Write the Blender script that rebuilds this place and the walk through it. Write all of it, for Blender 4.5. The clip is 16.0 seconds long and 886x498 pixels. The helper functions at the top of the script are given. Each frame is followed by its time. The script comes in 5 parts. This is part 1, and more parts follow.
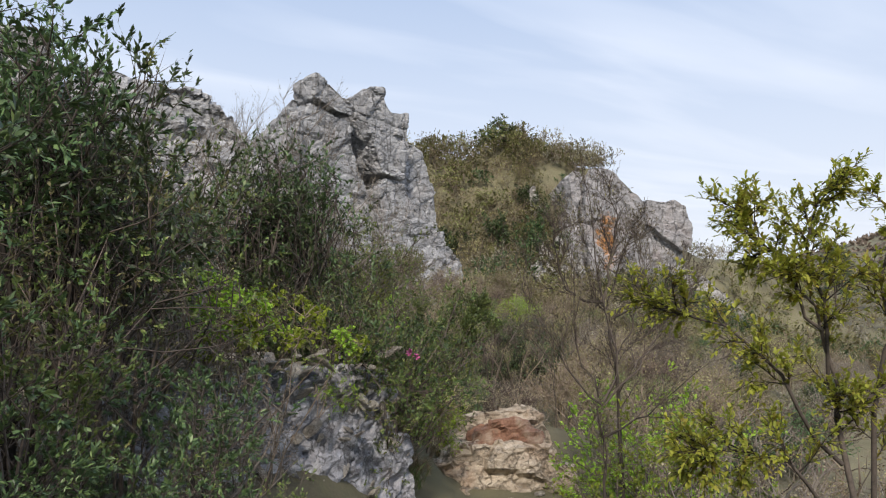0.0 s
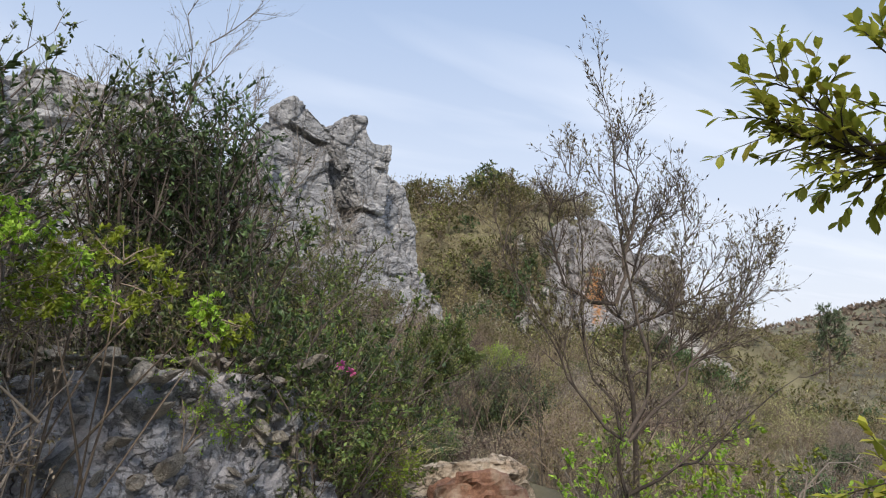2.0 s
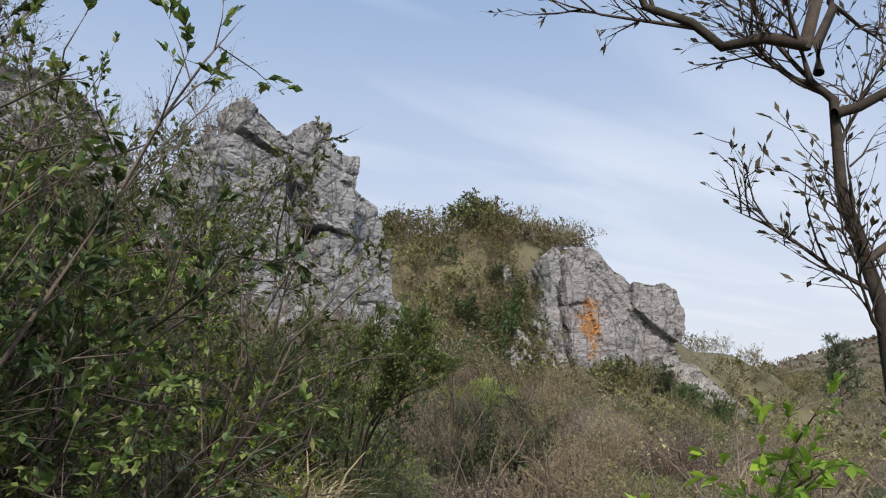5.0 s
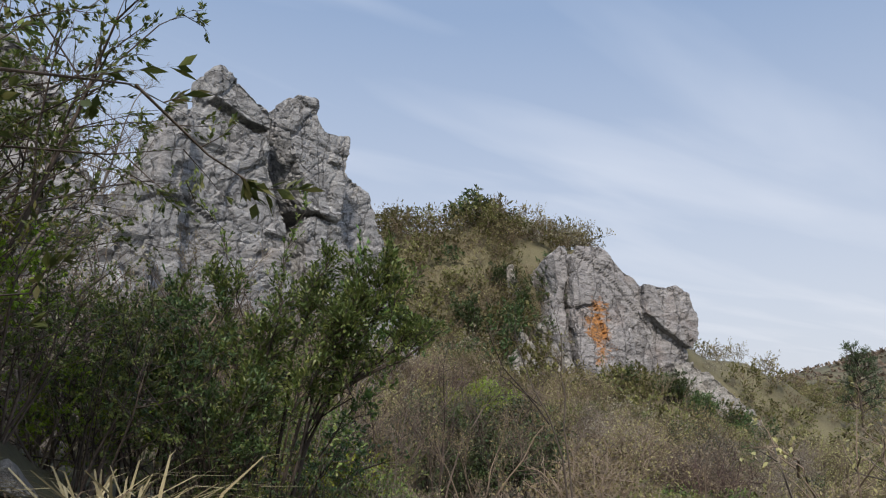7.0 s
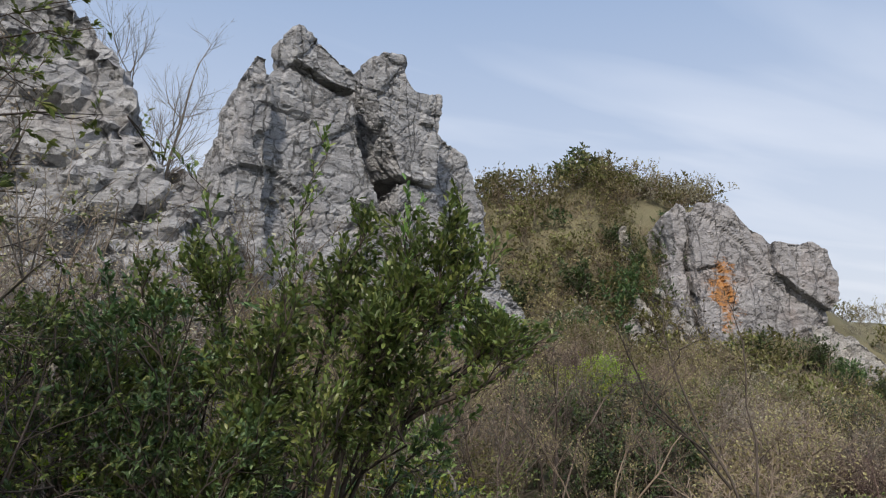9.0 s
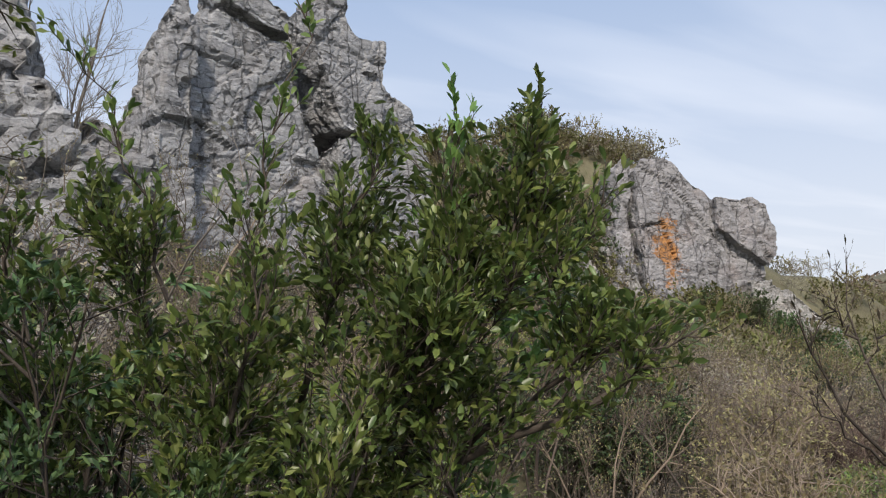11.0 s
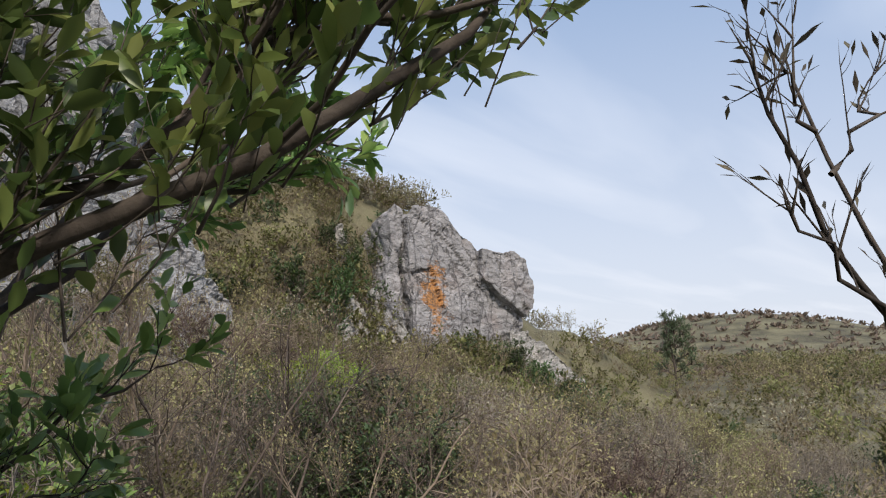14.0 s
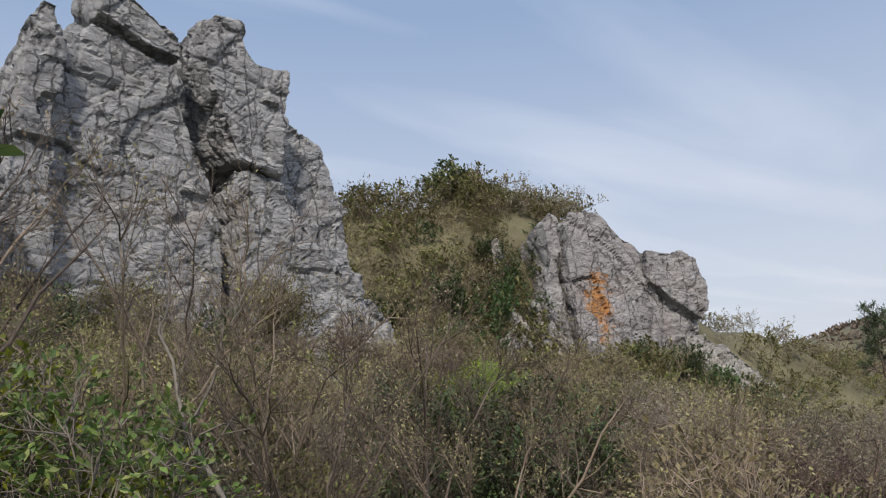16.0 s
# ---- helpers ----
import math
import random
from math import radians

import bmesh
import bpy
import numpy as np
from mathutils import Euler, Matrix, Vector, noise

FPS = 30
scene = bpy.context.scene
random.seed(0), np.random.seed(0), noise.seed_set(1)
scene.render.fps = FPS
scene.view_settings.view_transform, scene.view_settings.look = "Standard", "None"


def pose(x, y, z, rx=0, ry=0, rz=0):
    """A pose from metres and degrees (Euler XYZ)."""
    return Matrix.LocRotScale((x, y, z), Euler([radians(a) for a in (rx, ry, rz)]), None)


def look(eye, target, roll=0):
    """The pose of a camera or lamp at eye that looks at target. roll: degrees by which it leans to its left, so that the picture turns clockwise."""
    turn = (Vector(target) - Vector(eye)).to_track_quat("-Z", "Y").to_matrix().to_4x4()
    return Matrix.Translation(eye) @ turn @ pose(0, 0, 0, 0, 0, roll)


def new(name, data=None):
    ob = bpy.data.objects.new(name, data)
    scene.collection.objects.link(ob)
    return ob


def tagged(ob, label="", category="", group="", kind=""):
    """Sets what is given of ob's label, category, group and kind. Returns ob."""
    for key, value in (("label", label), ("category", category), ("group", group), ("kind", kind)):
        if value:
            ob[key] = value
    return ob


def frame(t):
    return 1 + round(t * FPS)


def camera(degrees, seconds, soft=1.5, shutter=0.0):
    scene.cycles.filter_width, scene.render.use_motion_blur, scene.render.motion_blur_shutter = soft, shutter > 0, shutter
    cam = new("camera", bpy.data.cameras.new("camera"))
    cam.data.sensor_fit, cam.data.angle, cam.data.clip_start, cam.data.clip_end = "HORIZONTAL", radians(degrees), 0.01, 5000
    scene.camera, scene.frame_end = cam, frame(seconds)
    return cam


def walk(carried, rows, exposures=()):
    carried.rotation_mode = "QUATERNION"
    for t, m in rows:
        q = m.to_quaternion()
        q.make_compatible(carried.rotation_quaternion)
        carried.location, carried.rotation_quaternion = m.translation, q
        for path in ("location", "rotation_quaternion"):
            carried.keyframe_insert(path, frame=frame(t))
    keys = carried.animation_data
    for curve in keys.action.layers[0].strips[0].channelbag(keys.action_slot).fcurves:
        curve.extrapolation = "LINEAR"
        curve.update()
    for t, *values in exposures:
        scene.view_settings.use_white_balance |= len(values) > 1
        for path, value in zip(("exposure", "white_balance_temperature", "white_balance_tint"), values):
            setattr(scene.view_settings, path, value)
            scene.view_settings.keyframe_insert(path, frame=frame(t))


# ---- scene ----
cam = camera(61.9, 16.0, soft=1.15)
PATH = [
    (0, (0.033, 0.268, 1.557), (0.102, 3.264, 1.728), 0.7),
    (0.5, (0.096, 0.842, 1.432), (0.235, 3.831, 1.646), 1),
    (1, (0.181, 1.359, 1.335), (0.372, 4.341, 1.599), 1.3),
    (1.5, (0.235, 1.874, 1.212), (0.417, 4.849, 1.543), 1.8),
    (2, (0.348, 2.396, 1.096), (0.464, 5.365, 1.497), 2.7),
    (2.5, (0.473, 2.964, 1.015), (0.553, 5.929, 1.467), 2.4),
    (3, (0.600, 3.571, 0.910), (0.676, 6.531, 1.395), 1.7),
    (3.5, (0.698, 4.165, 0.818), (0.768, 7.120, 1.326), 1.4),
    (4, (0.723, 4.839, 0.705), (0.813, 7.789, 1.239), 1.2),
    (4.5, (0.798, 5.444, 0.668), (0.953, 8.384, 1.239), 1),
    (7, (1.214, 8.450, 0.450), (1.361, 11.376, 1.091), 1.7),
    (7.5, (1.405, 9.014, 0.467), (1.373, 11.955, 1.054), 2.3),
    (8, (1.555, 9.502, 0.578), (1.333, 12.446, 1.119), 2.3),
    (10.5, (0.889, 11.334, 1.011), (0.649, 14.297, 1.413), -0.7),
    (11, (0.858, 11.592, 0.979), (0.842, 14.572, 1.321), -0.7),
    (11.5, (0.816, 11.884, 0.979), (1.053, 14.857, 1.293), -0.9),
    (12, (0.816, 12.163, 0.961), (1.437, 15.080, 1.296), -1.5),
    (12.5, (0.828, 12.404, 0.876), (1.794, 15.216, 1.278), -2.3),
    (13, (0.853, 12.564, 0.825), (1.903, 15.333, 1.299), -1.6),
    (13.5, (1.057, 12.822, 0.676), (2.004, 15.620, 1.199), 0.6),
    (14, (1.161, 12.871, 0.564), (2.045, 15.686, 1.113), 0.2),
    (14.5, (1.169, 12.878, 0.480), (1.942, 15.707, 1.110), -1.3),
    (15, (1.420, 13.154, 0.404), (2.037, 16.023, 1.027), -2.4),
    (15.5, (1.411, 13.340, 0.381), (1.856, 16.237, 1.014), -2.9),
    (16, (1.593, 13.440, 0.326), (1.827, 16.362, 0.966), -2.5),
]
EXPOSURES = [(0.0, 0.12), (3.5, 0.08), (7.5, -0.22), (10.5, 0.0), (13.5, 0.0), (16.0, -0.22)]
walk(cam, [(t, look(eye, target, roll)) for t, eye, target, roll in PATH], EXPOSURES)

# ---- world and sun ----
SUN_DIR = Vector((-0.06, -0.75, 0.66)).normalized()
SUN_ELEV = math.asin(SUN_DIR.z)
SUN_AZ = math.atan2(SUN_DIR.x, SUN_DIR.y)


def link(nt, a, b):
    nt.links.new(a, b)


def node(nt, kind, **values):
    n = nt.nodes.new(kind)
    for key, value in values.items():
        n.inputs[key.replace("_", " ")].default_value = value
    return n


def ramp(nt, src, stops):
    n = nt.nodes.new("ShaderNodeValToRGB")
    n.color_ramp.elements[0].position, n.color_ramp.elements[0].color = stops[0][0], (*stops[0][1], 1)
    n.color_ramp.elements[1].position, n.color_ramp.elements[1].color = stops[-1][0], (*stops[-1][1], 1)
    for pos, col in stops[1:-1]:
        e = n.color_ramp.elements.new(pos)
        e.color = (*col, 1)
    link(nt, src, n.inputs["Fac"])
    return n.outputs["Color"]


def mix(nt, fac, a, b, blend="MIX"):
    n = nt.nodes.new("ShaderNodeMix")
    n.data_type, n.blend_type = "RGBA", blend
    for value, sock in ((fac, n.inputs["Factor"]), (a, n.inputs["A"]), (b, n.inputs["B"])):
        pick = [s for s in n.inputs if s.name == sock.name and s.type == ("VALUE" if sock.name == "Factor" else "RGBA")][0]
        if isinstance(value, bpy.types.NodeSocket):
            link(nt, value, pick)
        else:
            pick.default_value = value if isinstance(value, (int, float)) else (*value, 1)
    return [s for s in n.outputs if s.type == "RGBA"][0]


def calc(nt, op, a, b=None, c=None):
    n = nt.nodes.new("ShaderNodeMath")
    n.operation = op
    for i, value in enumerate((a, b, c)):
        if isinstance(value, bpy.types.NodeSocket):
            link(nt, value, n.inputs[i])
        elif value is not None:
            n.inputs[i].default_value = value
    return n.outputs[0]


def make_world():
    world = bpy.data.worlds.new("sky")
    scene.world = world
    world.use_nodes = True
    nt = world.node_tree
    nt.nodes.clear()
    sky = nt.nodes.new("ShaderNodeTexSky")
    sky.sky_type, sky.sun_disc = "NISHITA", False
    sky.sun_elevation, sky.sun_rotation = SUN_ELEV, SUN_AZ
    sky.air_density, sky.dust_density, sky.ozone_density = 1.0, 3.0, 1.5
    coord = nt.nodes.new("ShaderNodeTexCoord")
    sep = nt.nodes.new("ShaderNodeSeparateXYZ")
    link(nt, coord.outputs["Generated"], sep.inputs[0])
    # thin streaks of cirrus, laid on a flat sheet overhead
    high = calc(nt, "MAXIMUM", sep.outputs["Z"], 0.08)
    flat = nt.nodes.new("ShaderNodeCombineXYZ")
    link(nt, calc(nt, "DIVIDE", sep.outputs["X"], high), flat.inputs[0])
    link(nt, calc(nt, "DIVIDE", sep.outputs["Y"], high), flat.inputs[1])
    turn = nt.nodes.new("ShaderNodeMapping")
    turn.inputs["Rotation"].default_value = (0, 0, radians(-36))
    link(nt, flat.outputs[0], turn.inputs[0])
    pull = nt.nodes.new("ShaderNodeMapping")
    pull.inputs["Scale"].default_value = (0.42, 1.5, 1)
    pull.inputs["Location"].default_value = (0.3, 0.55, 0)
    link(nt, turn.outputs[0], pull.inputs[0])
    wisps = node(nt, "ShaderNodeTexNoise", Scale=1.0, Detail=4, Roughness=0.45, Distortion=0.5)
    link(nt, pull.outputs[0], wisps.inputs["Vector"])
    cover = ramp(nt, wisps.outputs["Fac"], [(0.47, (0, 0, 0)), (0.72, (1, 1, 1))])
    base = mix(nt, HAZE_ALL, sky.outputs["Color"], SKY_BLUE)
    cloudy = mix(nt, calc(nt, "MULTIPLY", cover, 0.45), base, CLOUD)
    low = ramp(nt, sep.outputs["Z"], [(0.0, (1, 1, 1)), (0.16, (0.72, 0.72, 0.72)), (0.5, (0, 0, 0))])
    hazy = mix(nt, calc(nt, "MULTIPLY", low, 0.75), cloudy, HAZE)
    back = nt.nodes.new("ShaderNodeBackground")
    back.inputs["Strength"].default_value = SKY_STRENGTH
    link(nt, hazy, back.inputs["Color"])
    out = nt.nodes.new("ShaderNodeOutputWorld")
    link(nt, back.outputs[0], out.inputs["Surface"])


SKY_STRENGTH = 0.118
HAZE_ALL, SKY_BLUE, CLOUD, HAZE = 0.6, (4.2, 5.6, 8.2), (7.6, 8.2, 9.4), (7.8, 7.9, 8.3)
make_world()
sun = new("sun", bpy.data.lights.new("sun", "SUN"))
sun.data.energy, sun.data.angle, sun.data.color = 3.5, radians(5), (1.0, 0.91, 0.80)
sun.matrix_world = look(SUN_DIR * 50, (0, 0, 0))


# ---- materials ----
def material(name):
    m = bpy.data.materials.new(name)
    m.use_nodes = True
    return m, m.node_tree, m.node_tree.nodes["Principled BSDF"]


def bump(nt, bsdf, height, strength, distance):
    n = node(nt, "ShaderNodeBump", Strength=strength, Distance=distance)
    link(nt, height, n.inputs["Height"])
    link(nt, n.outputs[0], bsdf.inputs["Normal"])


def rock_material(name, dark, light, rust=(0.30, 0.20, 0.11), rust_amount=0.25, scale=1.0, stain=None, tilt=(0, 0, 0)):
    """Weathered limestone: broad pale plates, thin dark joints, ledges, lichen and rust."""
    m, nt, bsdf = material(name)
    coord = nt.nodes.new("ShaderNodeTexCoord").outputs["Object"]
    big = node(nt, "ShaderNodeTexNoise", Scale=0.55 * scale, Detail=7, Roughness=0.6)
    fine = node(nt, "ShaderNodeTexNoise", Scale=11 * scale, Detail=10, Roughness=0.72)
    grit = node(nt, "ShaderNodeTexNoise", Scale=34 * scale, Detail=6, Roughness=0.75)
    lichen = node(nt, "ShaderNodeTexNoise", Scale=3.2 * scale, Detail=12, Roughness=0.78)
    for n in (big, fine, grit, lichen):
        link(nt, coord, n.inputs["Vector"])

    def drawn(stretch, shift, wobble=0.0):
        pull = nt.nodes.new("ShaderNodeMapping")
        pull.inputs["Rotation"].default_value = [radians(a) for a in tilt]
        pull.inputs["Scale"].default_value = stretch
        pull.inputs["Location"].default_value = (shift, shift * 2, shift * 3)
        link(nt, coord, pull.inputs[0])
        if not wobble:
            return pull.outputs[0]
        sway = node(nt, "ShaderNodeTexNoise", Scale=1.3 * scale, Detail=5, Roughness=0.6)
        link(nt, coord, sway.inputs["Vector"])
        add = nt.nodes.new("ShaderNodeVectorMath")
        add.operation = "MULTIPLY_ADD"
        link(nt, sway.outputs["Color"], add.inputs[0])
        add.inputs[1].default_value = (wobble,) * 3
        link(nt, pull.outputs[0], add.inputs[2])
        return add.outputs[0]

    strata = node(nt, "ShaderNodeTexNoise", Scale=1.9 * scale, Detail=9, Roughness=0.68, Distortion=0.4)
    link(nt, drawn((0.55, 0.55, 1.7), 0.4), strata.inputs["Vector"])
    joints = []
    for stretch, size, thin, wobble in (((0.40, 0.40, 1.3), 0.7, 0.013, 0.9), ((0.5, 0.5, 2.2), 2.1, 0.024, 0.8), ((1.3, 1.3, 0.28), 0.9, 0.016, 0.6)):
        cells = node(nt, "ShaderNodeTexVoronoi", Scale=size * scale)
        cells.feature = "DISTANCE_TO_EDGE"
        link(nt, drawn(stretch, size, wobble), cells.inputs["Vector"])
        joints.append(ramp(nt, cells.outputs["Distance"], [(thin * 0.3, (0, 0, 0)), (thin * 1.8, (1, 1, 1))]))
    # a joint opens and closes along its run
    some = ramp(nt, lichen.outputs["Fac"], [(0.43, (0, 0, 0)), (0.53, (1, 1, 1))])
    other = ramp(nt, fine.outputs["Fac"], [(0.40, (0, 0, 0)), (0.50, (1, 1, 1))])
    crack = calc(nt, "MULTIPLY", calc(nt, "MAXIMUM", joints[0], calc(nt, "MULTIPLY", some, 0.8)), calc(nt, "MAXIMUM", joints[1], other))
    crack = calc(nt, "MULTIPLY", crack, calc(nt, "MAXIMUM", joints[2], calc(nt, "SUBTRACT", 1.0, some)))
    half = [0.5 * (a + b) for a, b in zip(dark, light)]
    colour = ramp(nt, strata.outputs["Fac"], [(0.30, dark), (0.46, half), (0.66, light)])
    colour = mix(nt, calc(nt, "MULTIPLY", ramp(nt, big.outputs["Fac"], [(0.36, (1, 1, 1)), (0.52, (0, 0, 0))]), 0.35), colour, half)
    colour = mix(nt, calc(nt, "MULTIPLY", ramp(nt, fine.outputs["Fac"], [(0.46, (0, 0, 0)), (0.68, (1, 1, 1))]), 0.32), colour, [c * 0.5 for c in dark])
    colour = mix(nt, calc(nt, "MULTIPLY", ramp(nt, big.outputs["Fac"], [(0.52, (0, 0, 0)), (0.70, (1, 1, 1))]), rust_amount), colour, rust)
    colour = mix(nt, calc(nt, "MULTIPLY", ramp(nt, grit.outputs["Fac"], [(0.44, (1, 1, 1)), (0.54, (0, 0, 0))]), 0.26), colour, [c * 0.45 for c in dark])
    colour = mix(nt, calc(nt, "MULTIPLY", ramp(nt, lichen.outputs["Fac"], [(0.53, (0, 0, 0)), (0.64, (1, 1, 1))]), 0.38), colour, [min(1, c * 1.3) for c in light])
    colour = mix(nt, calc(nt, "MULTIPLY", calc(nt, "SUBTRACT", 1.0, crack), 0.5), colour, [c * 0.3 for c in dark])
    if stain:
        centre, size, tint = stain
        move = nt.nodes.new("ShaderNodeMapping")
        move.inputs["Location"].default_value = [-c / s for c, s in zip(centre, size)]
        move.inputs["Scale"].default_value = [1 / s for s in size]
        link(nt, coord, move.inputs[0])
        ball = nt.nodes.new("ShaderNodeVectorMath")
        ball.operation = "LENGTH"
        link(nt, move.outputs[0], ball.inputs[0])
        rough = calc(nt, "ADD", ball.outputs["Value"], calc(nt, "MULTIPLY", calc(nt, "SUBTRACT", strata.outputs["Fac"], 0.5), 3.0))
        rough = calc(nt, "ADD", rough, calc(nt, "MULTIPLY", calc(nt, "SUBTRACT", lichen.outputs["Fac"], 0.5), 2.6))
        patch = ramp(nt, rough, [(0.62, (1, 1, 1)), (1.02, (0, 0, 0))])
        tinted = ramp(nt, fine.outputs["Fac"], [(0.36, [c * 0.4 for c in tint]), (0.52, tint), (0.68, [min(1, c * 1.4) for c in tint])])
        colour = mix(nt, calc(nt, "MULTIPLY", patch, calc(nt, "MULTIPLY_ADD", crack, 0.55, 0.35)), colour, tinted)
    link(nt, colour, bsdf.inputs["Base Color"])
    bsdf.inputs["Roughness"].default_value = 0.92
    bsdf.inputs["Specular IOR Level"].default_value = 0.25
    h = calc(nt, "ADD", calc(nt, "MULTIPLY", strata.outputs["Fac"], 0.7), calc(nt, "MULTIPLY", fine.outputs["Fac"], 0.28))
    h = calc(nt, "ADD", h, calc(nt, "MULTIPLY", crack, 0.4))
    bump(nt, bsdf, h, 1.0, 0.15 / scale)
    return m


def leaf_material(name, colours, rough=0.5, translucent=0.25, spec=0.4):
    """Leaves: each island takes its own tint out of the ramp."""
    m, nt, bsdf = material(name)
    geo = nt.nodes.new("ShaderNodeNewGeometry")
    info = nt.nodes.new("ShaderNodeObjectInfo")
    stops = [(i / (len(colours) - 1), c) for i, c in enumerate(colours)]
    tint = ramp(nt, geo.outputs["Random Per Island"], stops)
    coord = nt.nodes.new("ShaderNodeTexCoord").outputs["Object"]
    patch = node(nt, "ShaderNodeTexNoise", Scale=3.0, Detail=3)
    link(nt, coord, patch.inputs["Vector"])
    tint = mix(nt, calc(nt, "MULTIPLY", ramp(nt, patch.outputs["Fac"], [(0.4, (0, 0, 0)), (0.65, (1, 1, 1))]), 0.55), tint, colours[0])
    hue = node(nt, "ShaderNodeHueSaturation", Saturation=1.0)
    link(nt, calc(nt, "MULTIPLY_ADD", info.outputs["Random"], 0.05, 0.475), hue.inputs["Hue"])
    link(nt, calc(nt, "MULTIPLY_ADD", info.outputs["Random"], 0.75, 0.62), hue.inputs["Value"])
    link(nt, tint, hue.inputs["Color"])
    link(nt, hue.outputs[0], bsdf.inputs["Base Color"])
    bsdf.inputs["Roughness"].default_value = rough
    bsdf.inputs["Specular IOR Level"].default_value = spec
    if translucent:
        thin = nt.nodes.new("ShaderNodeBsdfTranslucent")
        link(nt, hue.outputs[0], thin.inputs["Color"])
        both = nt.nodes.new("ShaderNodeMixShader")
        both.inputs[0].default_value = translucent
        link(nt, bsdf.outputs[0], both.inputs[1]), link(nt, thin.outputs[0], both.inputs[2])
        link(nt, both.outputs[0], nt.nodes["Material Output"].inputs["Surface"])
    return m


def bark_material(name, dark, light):
    m, nt, bsdf = material(name)
    coord = nt.nodes.new("ShaderNodeTexCoord").outputs["Object"]
    grain = node(nt, "ShaderNodeTexNoise", Scale=38, Detail=6, Roughness=0.7)
    big = node(nt, "ShaderNodeTexNoise", Scale=4, Detail=3)
    info = nt.nodes.new("ShaderNodeObjectInfo")
    link(nt, coord, grain.inputs["Vector"]), link(nt, coord, big.inputs["Vector"])
    geo = nt.nodes.new("ShaderNodeNewGeometry")
    colour = ramp(nt, grain.outputs["Fac"], [(0.3, dark), (0.7, light)])
    colour = mix(nt, calc(nt, "MULTIPLY", geo.outputs["Random Per Island"], 0.6), colour, [0.5 * (a + b) * 0.6 for a, b in zip(dark, light)])
    hue = node(nt, "ShaderNodeHueSaturation", Saturation=1.0)
    link(nt, calc(nt, "MULTIPLY_ADD", info.outputs["Random"], 0.8, 0.55), hue.inputs["Value"])
    link(nt, colour, hue.inputs["Color"])
    link(nt, hue.outputs[0], bsdf.inputs["Base Color"])
    bsdf.inputs["Roughness"].default_value = 0.85
    bsdf.inputs["Specular IOR Level"].default_value = 0.2
    bump(nt, bsdf, grain.outputs["Fac"], 0.5, 0.006)
    return m


def ground_material():
    m, nt, bsdf = material("hillside_soil")
    coord = nt.nodes.new("ShaderNodeTexCoord").outputs["Object"]
    far = node(nt, "ShaderNodeTexNoise", Scale=0.09, Detail=9, Roughness=0.68)
    mid = node(nt, "ShaderNodeTexNoise", Scale=1.1, Detail=8, Roughness=0.7)
    fine = node(nt, "ShaderNodeTexNoise", Scale=24, Detail=8, Roughness=0.75)
    for n in (far, mid, fine):
        link(nt, coord, n.inputs["Vector"])
    litter = ramp(nt, fine.outputs["Fac"], [(0.3, (0.02, 0.016, 0.011)), (0.55, (0.055, 0.043, 0.03)), (0.75, (0.12, 0.095, 0.065))])
    green = ramp(nt, fine.outputs["Fac"], [(0.3, (0.022, 0.026, 0.012)), (0.7, (0.085, 0.085, 0.04))])
    colour = mix(nt, ramp(nt, mid.outputs["Fac"], [(0.45, (0, 0, 0)), (0.62, (1, 1, 1))]), litter, green)
    colour = mix(nt, calc(nt, "MULTIPLY", ramp(nt, far.outputs["Fac"], [(0.34, (0, 0, 0)), (0.6, (1, 1, 1))]), 0.8), colour, (0.22, 0.20, 0.115))
    link(nt, colour, bsdf.inputs["Base Color"])
    bsdf.inputs["Roughness"].default_value = 0.95
    bump(nt, bsdf, fine.outputs["Fac"], 0.8, 0.04)
    return m


def soil_material():
    m, nt, bsdf = material("red_soil")
    coord = nt.nodes.new("ShaderNodeTexCoord").outputs["Object"]
    mid = node(nt, "ShaderNodeTexNoise", Scale=3, Detail=8, Roughness=0.7)
    fine = node(nt, "ShaderNodeTexNoise", Scale=30, Detail=8, Roughness=0.75)
    link(nt, coord, mid.inputs["Vector"]), link(nt, coord, fine.inputs["Vector"])
    colour = ramp(nt, fine.outputs["Fac"], [(0.3, (0.11, 0.055, 0.035)), (0.7, (0.32, 0.17, 0.11))])
    colour = mix(nt, ramp(nt, mid.outputs["Fac"], [(0.5, (0, 0, 0)), (0.66, (1, 1, 1))]), colour, (0.34, 0.26, 0.19))
    link(nt, colour, bsdf.inputs["Base Color"])
    bsdf.inputs["Roughness"].default_value = 0.95
    bump(nt, bsdf, fine.outputs["Fac"], 0.7, 0.03)
    return m


GREY_ROCK = rock_material("grey_limestone", (0.20, 0.20, 0.205), (0.52, 0.52, 0.525), (0.30, 0.235, 0.18), 0.3, 1.0, tilt=(12, -14, 0))
B_ROCK = rock_material("weathered_limestone", (0.195, 0.187, 0.187), (0.47, 0.455, 0.455), (0.33, 0.235, 0.19), 0.35, 0.8,
                       stain=((3.35, 0.0, 4.9), (0.85, 4.0, 1.7), (0.46, 0.21, 0.06)), tilt=(0, -58, 0))
PALE_ROCK = rock_material("pale_limestone", (0.26, 0.25, 0.235), (0.50, 0.48, 0.45), (0.36, 0.30, 0.2), 0.25, 1.5, tilt=(0, -50, 0))
BLUE_ROCK = rock_material("blue_grey_limestone", (0.21, 0.21, 0.23), (0.50, 0.495, 0.51), (0.34, 0.25, 0.17), 0.35, 2.4, tilt=(10, 20, 0))
